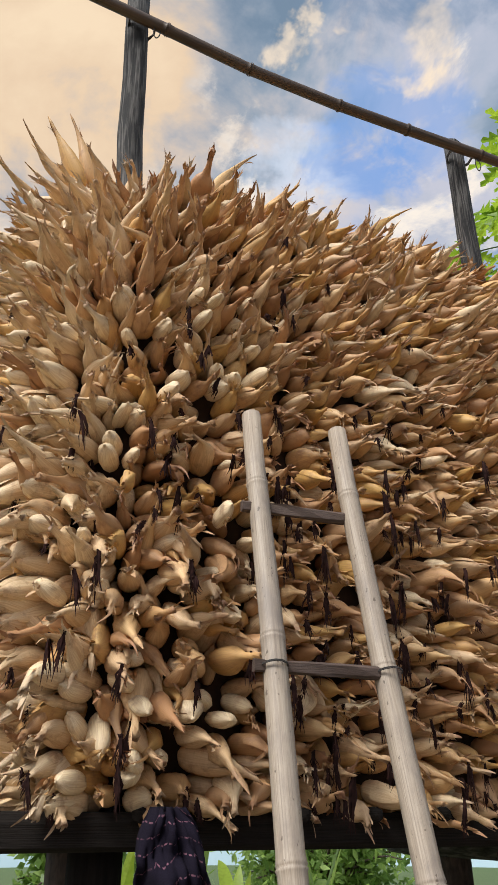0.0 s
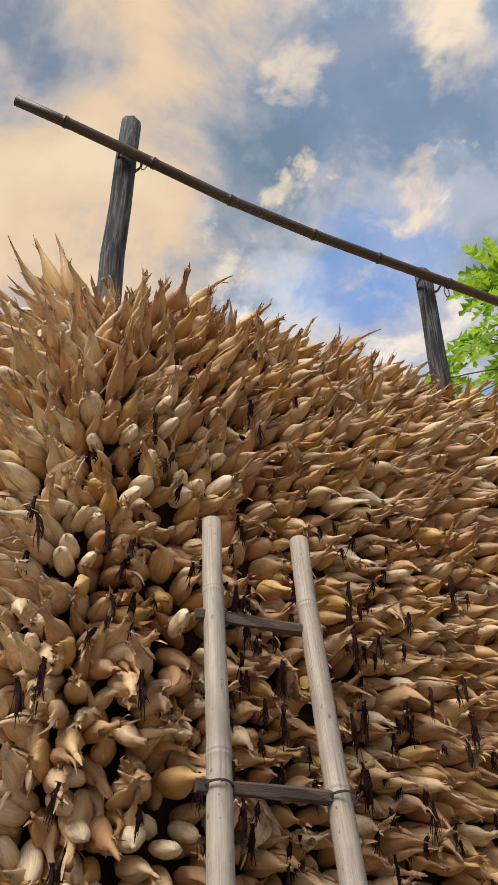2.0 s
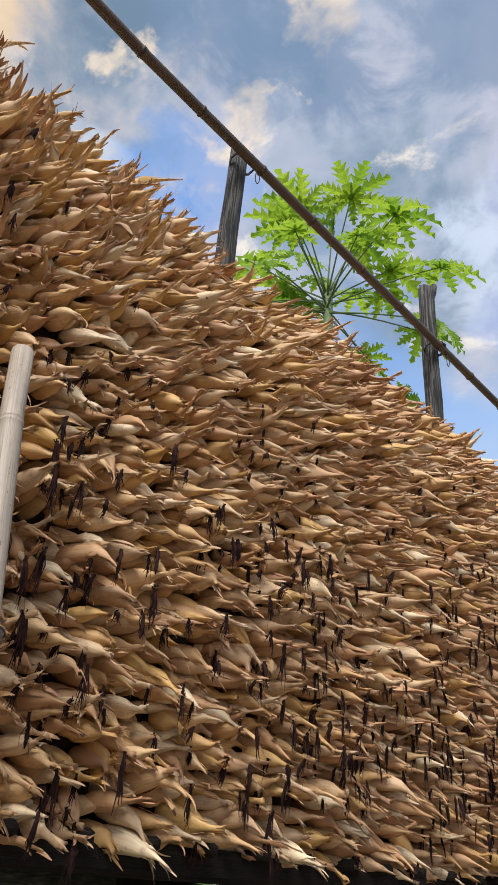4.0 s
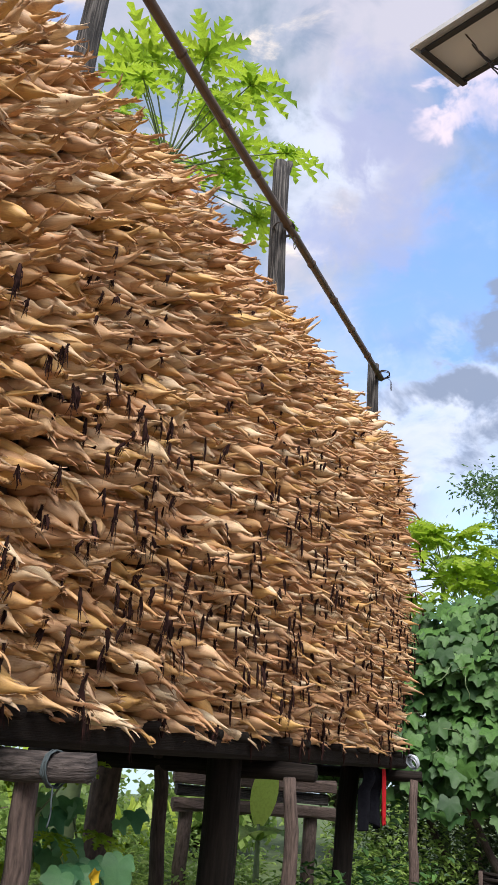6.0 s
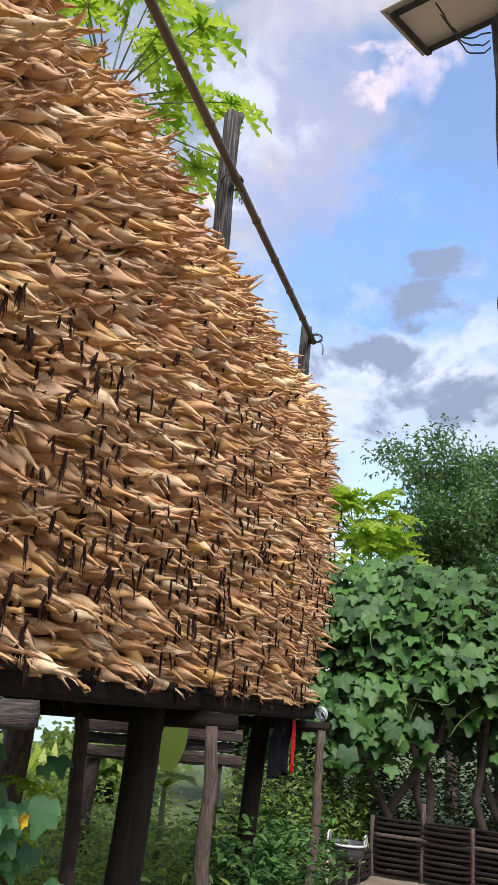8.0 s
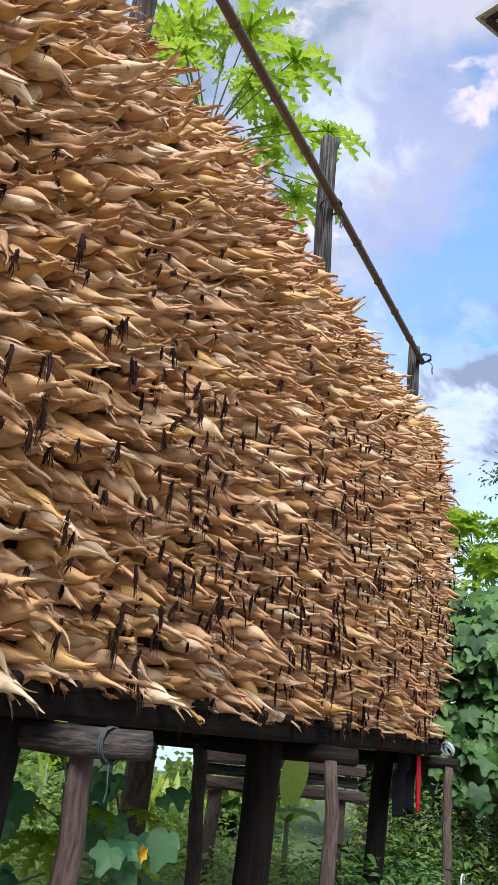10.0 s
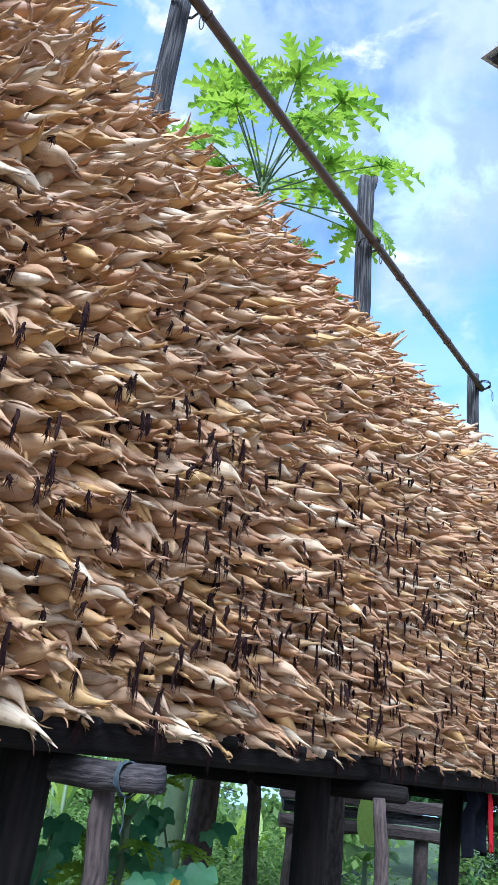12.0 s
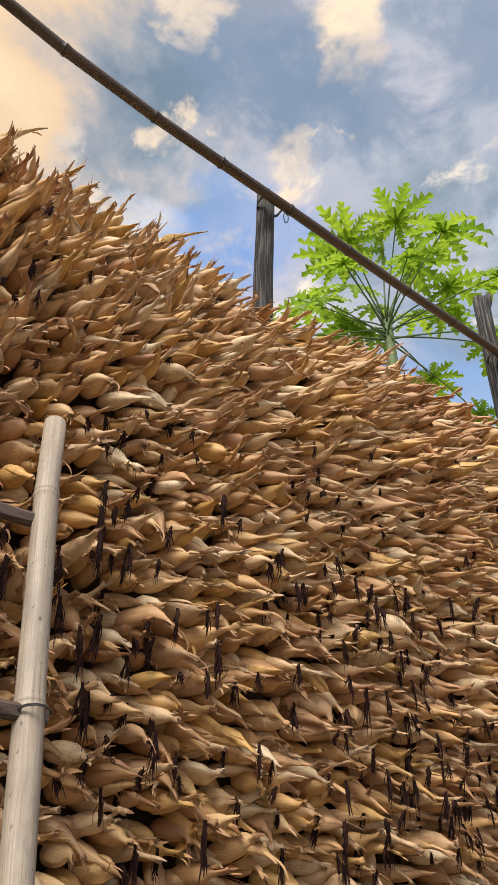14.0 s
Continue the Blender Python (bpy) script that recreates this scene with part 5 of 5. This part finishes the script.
def blade(at, az, length, width, rise, droop, n=9):
    """A long arching leaf with a midrib fold."""
    V, F = [], []
    for i in range(n):
        s = i / (n - 1)
        r = length * s * math.cos(rise) * (1 - 0.15 * s)
        z = length * (s * math.sin(rise) - droop * s * s)
        w = width * math.sin(math.pi * (0.06 + 0.94 * s) ** 0.75) if s < 1 else 0.002
        c = Vector((math.cos(az) * r, math.sin(az) * r, z)) + Vector(at)
        sd = Vector((-math.sin(az), math.cos(az), 0))
        V += [c - sd * w + Vector((0, 0, 0.25 * w)), c, c + sd * w + Vector((0, 0, 0.25 * w))]
    for i in range(n - 1):
        for e in (0, 1):
            a = 3 * i + e
            F.append((a, a + 1, a + 4, a + 3))
    return V, F


def leafy_plant(name, at, leaves, length, width, label, seed, mat, height=0.5):
    rng = np.random.default_rng(seed)
    pl = base(name, at, label, "plant")
    tube("stem", [(0, 0, -0.05), (0.01, 0, height * 0.5), (0, 0.01, height)], [0.03, 0.026, 0.018], STEM, pl, 8)
    for k in range(leaves):
        v, f = blade((0, 0, height * rng.uniform(0.55, 1.0)), k * 2.4 + rng.normal(scale=0.3), length * rng.uniform(0.7, 1.1), width * rng.uniform(0.8, 1.1), radians(rng.uniform(45, 80)), rng.uniform(0.1, 0.5))
        mesh_object("leaf", v, f, mat, pl)


banana = base("banana_plant", (7.4, 4.02, 0), "young banana with one upright yellow-green leaf", "plant")
tube("stem", [(0, 0, -0.05), (0.01, 0, 0.4), (0, 0, 0.86)], [0.04, 0.032, 0.016], STEM, banana, 8)
v_, f_ = blade((0, 0, 0.84), -0.1, 0.72, 0.15, radians(74), 0.02)
mesh_object("young_leaf", v_, f_, FRESH, banana, None, None, "upright yellow-green young leaf")
for k_ in range(5):
    v_, f_ = blade((0, 0, 0.72), 0.6 + k_ * 1.3, 0.55, 0.11, radians(34), 0.5)
    mesh_object("leaf", v_, f_, WEED, banana)
rng_ = np.random.default_rng(61)
for k_ in range(9):
    leafy_plant("maize_plant", (rng_.uniform(5.0, 9.0), rng_.uniform(5.6, 7.6), 0), 7, 0.75, 0.045, "green maize plant with long arching leaves", 70 + k_, FRESH if k_ % 2 == 0 else WEED, 1.15)
for k_, (x_, y_) in enumerate(((0.95, 5.0), (1.35, 4.9), (1.75, 5.3), (2.3, 5.2), (1.1, 5.7))):
    leafy_plant("maize_plant", (x_, y_, 0), 8, 0.75, 0.045, "green maize plant with long arching leaves", 90 + k_, FRESH if k_ % 2 == 0 else WEED, 0.95)


papaya_tree((3.1, 3.0, 0), 1.2, 12, 0.36, 0.15, 9, "papaya seedling with bright leaves under the crib")
for k_, (x_, y_) in enumerate(((8.55, 6.0), (8.75, 6.3), (8.95, 5.8), (8.4, 6.25))):
    leafy_plant("maize_plant", (x_, y_, 0), 9, 0.62, 0.055, "bright yellow-green maize plant behind the crib", 170 + k_, FRESH, 0.5)


def squash_plant(at, count, seed):
    """A squash that climbs among the posts: bowed stems, broad leaves on stalks, a few yellow flowers."""
    rng = np.random.default_rng(seed)
    plant = base("squash_plant", at, "climbing squash with broad blue-green leaves and yellow flowers", "plant")
    shapes = []
    for k in range(6):
        lv, lf = fan_leaf(gourd_outline, 26, 0.45, 1.0, rng, 0.16)
        me = bpy.data.meshes.new("leaf")
        me.from_pydata([tuple(v) for v in lv], [], lf)
        me.polygons.foreach_set("use_smooth", [True] * len(me.polygons))
        me.materials.append(SQUASH)
        shapes.append(me)
    ends = []
    for k in range(9):
        p = Vector((rng.uniform(-0.4, 0.5), rng.uniform(-0.15, 0.35), -0.03))
        d = Vector((rng.normal(scale=0.25), rng.normal(scale=0.2), 1)).normalized()
        P = [p]
        for i in range(8):
            P.append(P[-1] + d * 0.155)
            d = (d + Vector(rng.normal(scale=0.18, size=3))).normalized()
            d.z = abs(d.z)
        P = [Vector((q.x, q.y, min(q.z, 1.30))) for q in P]
        tube("stem", P, np.linspace(0.010, 0.005, 9), STEM, plant, 6, 0.05, k)
        ends += P[4:]
    for k in range(count):
        p = ends[int(rng.integers(len(ends)))] + Vector((rng.normal(scale=0.08), -abs(rng.normal(scale=0.10)), rng.normal(scale=0.04)))
        x = Vector((-0.4 + rng.normal(scale=0.4), -0.5 + rng.normal(scale=0.3), -0.75)).normalized()
        up = Vector((-0.5 + rng.normal(scale=0.3), -0.6, 0.8))
        z = (up - x * up.dot(x)).normalized()
        ob = new("leaf", shapes[k % 6])
        ob.parent = plant
        ob.matrix_local = Matrix.Translation(p) @ Matrix((x, z.cross(x), z)).transposed().to_4x4() @ Matrix.Scale(rng.uniform(0.055, 0.10), 4)
    for k in range(4):
        p = ends[int(rng.integers(len(ends)))] + Vector((0, -0.16, 0))
        V = [p] + [p + Vector((0.032 * (1 if i % 2 else 0.6) * math.cos(i * math.pi / 5), -0.03, 0.032 * (1 if i % 2 else 0.6) * math.sin(i * math.pi / 5))) for i in range(10)]
        mesh_object("flower", V, [(0, 1 + i, 1 + (i + 1) % 10) for i in range(10)], PETAL, plant, None, None, "small yellow flower")


squash_plant((3.0, 2.98, 0), 150, 10)


# ---- old timber rack behind ----
def build_rack():
    at = Vector((7.95, 4.35, 0))
    rack = base("timber_rack", at, "old grey hewn timbers stacked on short posts among weeds", "timber stack")
    ang = math.atan2(-1.0, 0.9)
    for k, (z, off, ln) in enumerate(((1.33, 0.05, 0.8), (1.19, 0.0, 1.7), (1.07, 0.06, 1.6), (0.95, -0.03, 1.7))):
        timber("timber", (ln, 0.16, 0.11), (off - (0.3 if k == 0 else 0), off + (0.3 if k == 0 else 0), z), GREYWOOD if k % 2 == 0 else BARKWOOD, rack, ang, 110 + k, 0.008, 0.02)
    for s in (-0.7, 0.6):
        tube("short_post", pole_points((math.cos(ang) * s, math.sin(ang) * s, -0.1), (math.cos(ang) * s, math.sin(ang) * s, 0.9), 5, 0.01, 3), [0.07] * 5, BARKWOOD, rack, 9, 0.06, 4)


build_rack()


# ---- wattle fence and pot ----
def wattle(a, b, height, seed, label):
    rng = np.random.default_rng(seed)
    a, b = Vector(a), Vector(b)
    fence = base("wattle_fence", a, label, "fence", "wattle fences")
    d = b - a
    n = max(3, int(d.length / 0.45))
    for i in range(n + 1):
        p = d * (i / n)
        tube("stake", pole_points(p + Vector((0, 0, -0.1)), p + Vector((rng.normal(scale=0.02), rng.normal(scale=0.02), height + (rng.uniform(0.1, 0.2) if i % 5 == 1 else -0.01))), 5, 0.006, seed + i), [0.022] * 5, BARKWOOD, fence, 7, 0.08, i)
    nrm = Vector((-d.y, d.x, 0)).normalized()
    rows = int(height / 0.027)
    for j in range(rows):
        P = []
        for q in range(n * 6 + 1):
            s = q / (n * 6)
            w = math.sin(math.pi * s * n + math.pi * (j % 2)) * 0.03
            P.append(d * s + nrm * w + Vector((0, 0, 0.02 + j * 0.027 + 0.010 * noise.noise(Vector((s * 6, j, seed))))))
        tube("withy", P, [rng.uniform(0.016, 0.023)] * len(P), DARKWOOD if rng.random() < 0.93 else BARKWOOD, fence, 6, 0.05, seed + j)


wattle((9.15, 2.35, 0), (9.4, -1.6, 0), 0.56, 120, "low fence of dark woven branches")
wattle((7.2, 2.48, 0), (9.1, 2.38, 0), 0.22, 140, "low crooked fence of dark woven branches")


def build_pot():
    pot = base("cooking_pot", (8.2, 2.43, 0.225), "dark metal cooking pot with loop handles resting on the fence", "pot")
    prof = [(0.0, 0.0), (0.10, 0.005), (0.15, 0.04), (0.17, 0.10), (0.168, 0.15), (0.178, 0.158), (0.178, 0.165), (0.160, 0.160), (0.158, 0.10), (0.13, 0.045), (0.0, 0.03)]
    V, F = [], []
    n = 24
    for r, z in prof:
        for k in range(n):
            V.append((r * math.cos(2 * math.pi * k / n), r * math.sin(2 * math.pi * k / n), z))
    for i in range(len(prof) - 1):
        for k in range(n):
            F.append((i * n + k, i * n + (k + 1) % n, (i + 1) * n + (k + 1) % n, (i + 1) * n + k))
    steel = simple("pot_metal", [(0.3, (0.025, 0.025, 0.028)), (0.7, (0.10, 0.10, 0.105))], 5, 0.4)
    mesh_object("bowl", V, F, steel, pot, None, "sooty metal bowl")
    tube("rim", [(0.176 * math.cos(a), 0.176 * math.sin(a), 0.150) for a in np.linspace(0, 2 * math.pi, 25)], [0.012] * 25, simple("rim_metal", [(0.3, (0.5, 0.5, 0.5)), (0.7, (0.65, 0.65, 0.64))], 9, 0.4), pot, 6, label="pale metal rim")
    bright = simple("handle_metal", [(0.3, (0.5, 0.5, 0.5)), (0.7, (0.65, 0.65, 0.64))], 9, 0.35)
    for s in (-1, 1):
        P = [(0.06 * math.cos(th) - 0.0, s * 0.175, 0.15 + 0.09 * math.sin(th)) for th in np.linspace(0, math.pi, 9)]
        tube("handle", P, [0.009] * 9, bright, pot, 7, label="pale metal loop handle")


build_pot()
stick = tube("bent_stick", [(7.25, 2.40, 0.0), (7.27, 2.39, 0.22), (7.31, 2.40, 0.36), (7.40, 2.42, 0.41), (7.50, 2.44, 0.38)], [0.016, 0.015, 0.014, 0.012, 0.010], BAMBOO_PALE, None, 8, 0.05, 3)
tagged(stick, "pale bent stick leaning on the woven fence", "stick")

# wire coil at the far end of the beam
v_, f_, u_ = join([ring_data((6.40, 2.29, 1.50), (0.85, -0.4, 0.35), 0.052, 0.003, 5, 9), ring_data((6.40, 2.285, 1.495), (0.7, -0.6, 0.5), 0.044, 0.003, 4, 10), ring_data((6.395, 2.295, 1.505), (0.9, -0.2, 0.2), 0.047, 0.003, 3, 11)])
coil = mesh_object("wire_coil", v_, f_, simple("pale_wire", [(0.3, (0.4, 0.45, 0.5)), (0.7, (0.55, 0.6, 0.65))], 20, 0.5), None, u_)
tagged(coil, "coil of pale blue-grey wire hung on the beam's end", "wire")

# ---- the ears that can be picked apart, one object each ----
EAR_MESHES = {}
for c_ in PICKED:
    key_ = c_[3] % N_VAR
    if key_ not in EAR_MESHES:
        v_, f_, u_, _ = EARS[key_]
        me_ = bpy.data.meshes.new("corn_ear")
        me_.from_pydata([tuple(p) for p in v_], [], f_)
        lay_ = me_.uv_layers.new(name="uv")
        ix_ = np.empty(len(me_.loops), dtype=np.int64)
        me_.loops.foreach_get("vertex_index", ix_)
        lay_.data.foreach_set("uv", u_[ix_].astype(np.float32).ravel())
        at_ = me_.attributes.new("tone", "FLOAT", "POINT")
        at_.data.foreach_set("value", np.full(len(v_), (key_ * 0.618) % 1.0, dtype=np.float32))
        me_.polygons.foreach_set("use_smooth", [True] * len(me_.polygons))
        me_.materials.append(HUSK)
        EAR_MESHES[key_] = me_
    ob_ = new("corn_ear", EAR_MESHES[key_])
    ob_.parent = stack
    m_ = Matrix([list(r) for r in c_[1]]).to_4x4()
    ob_.matrix_local = Matrix.Translation(Vector(c_[0]) - STACK_AT) @ m_ @ Matrix.Scale(c_[2], 4)
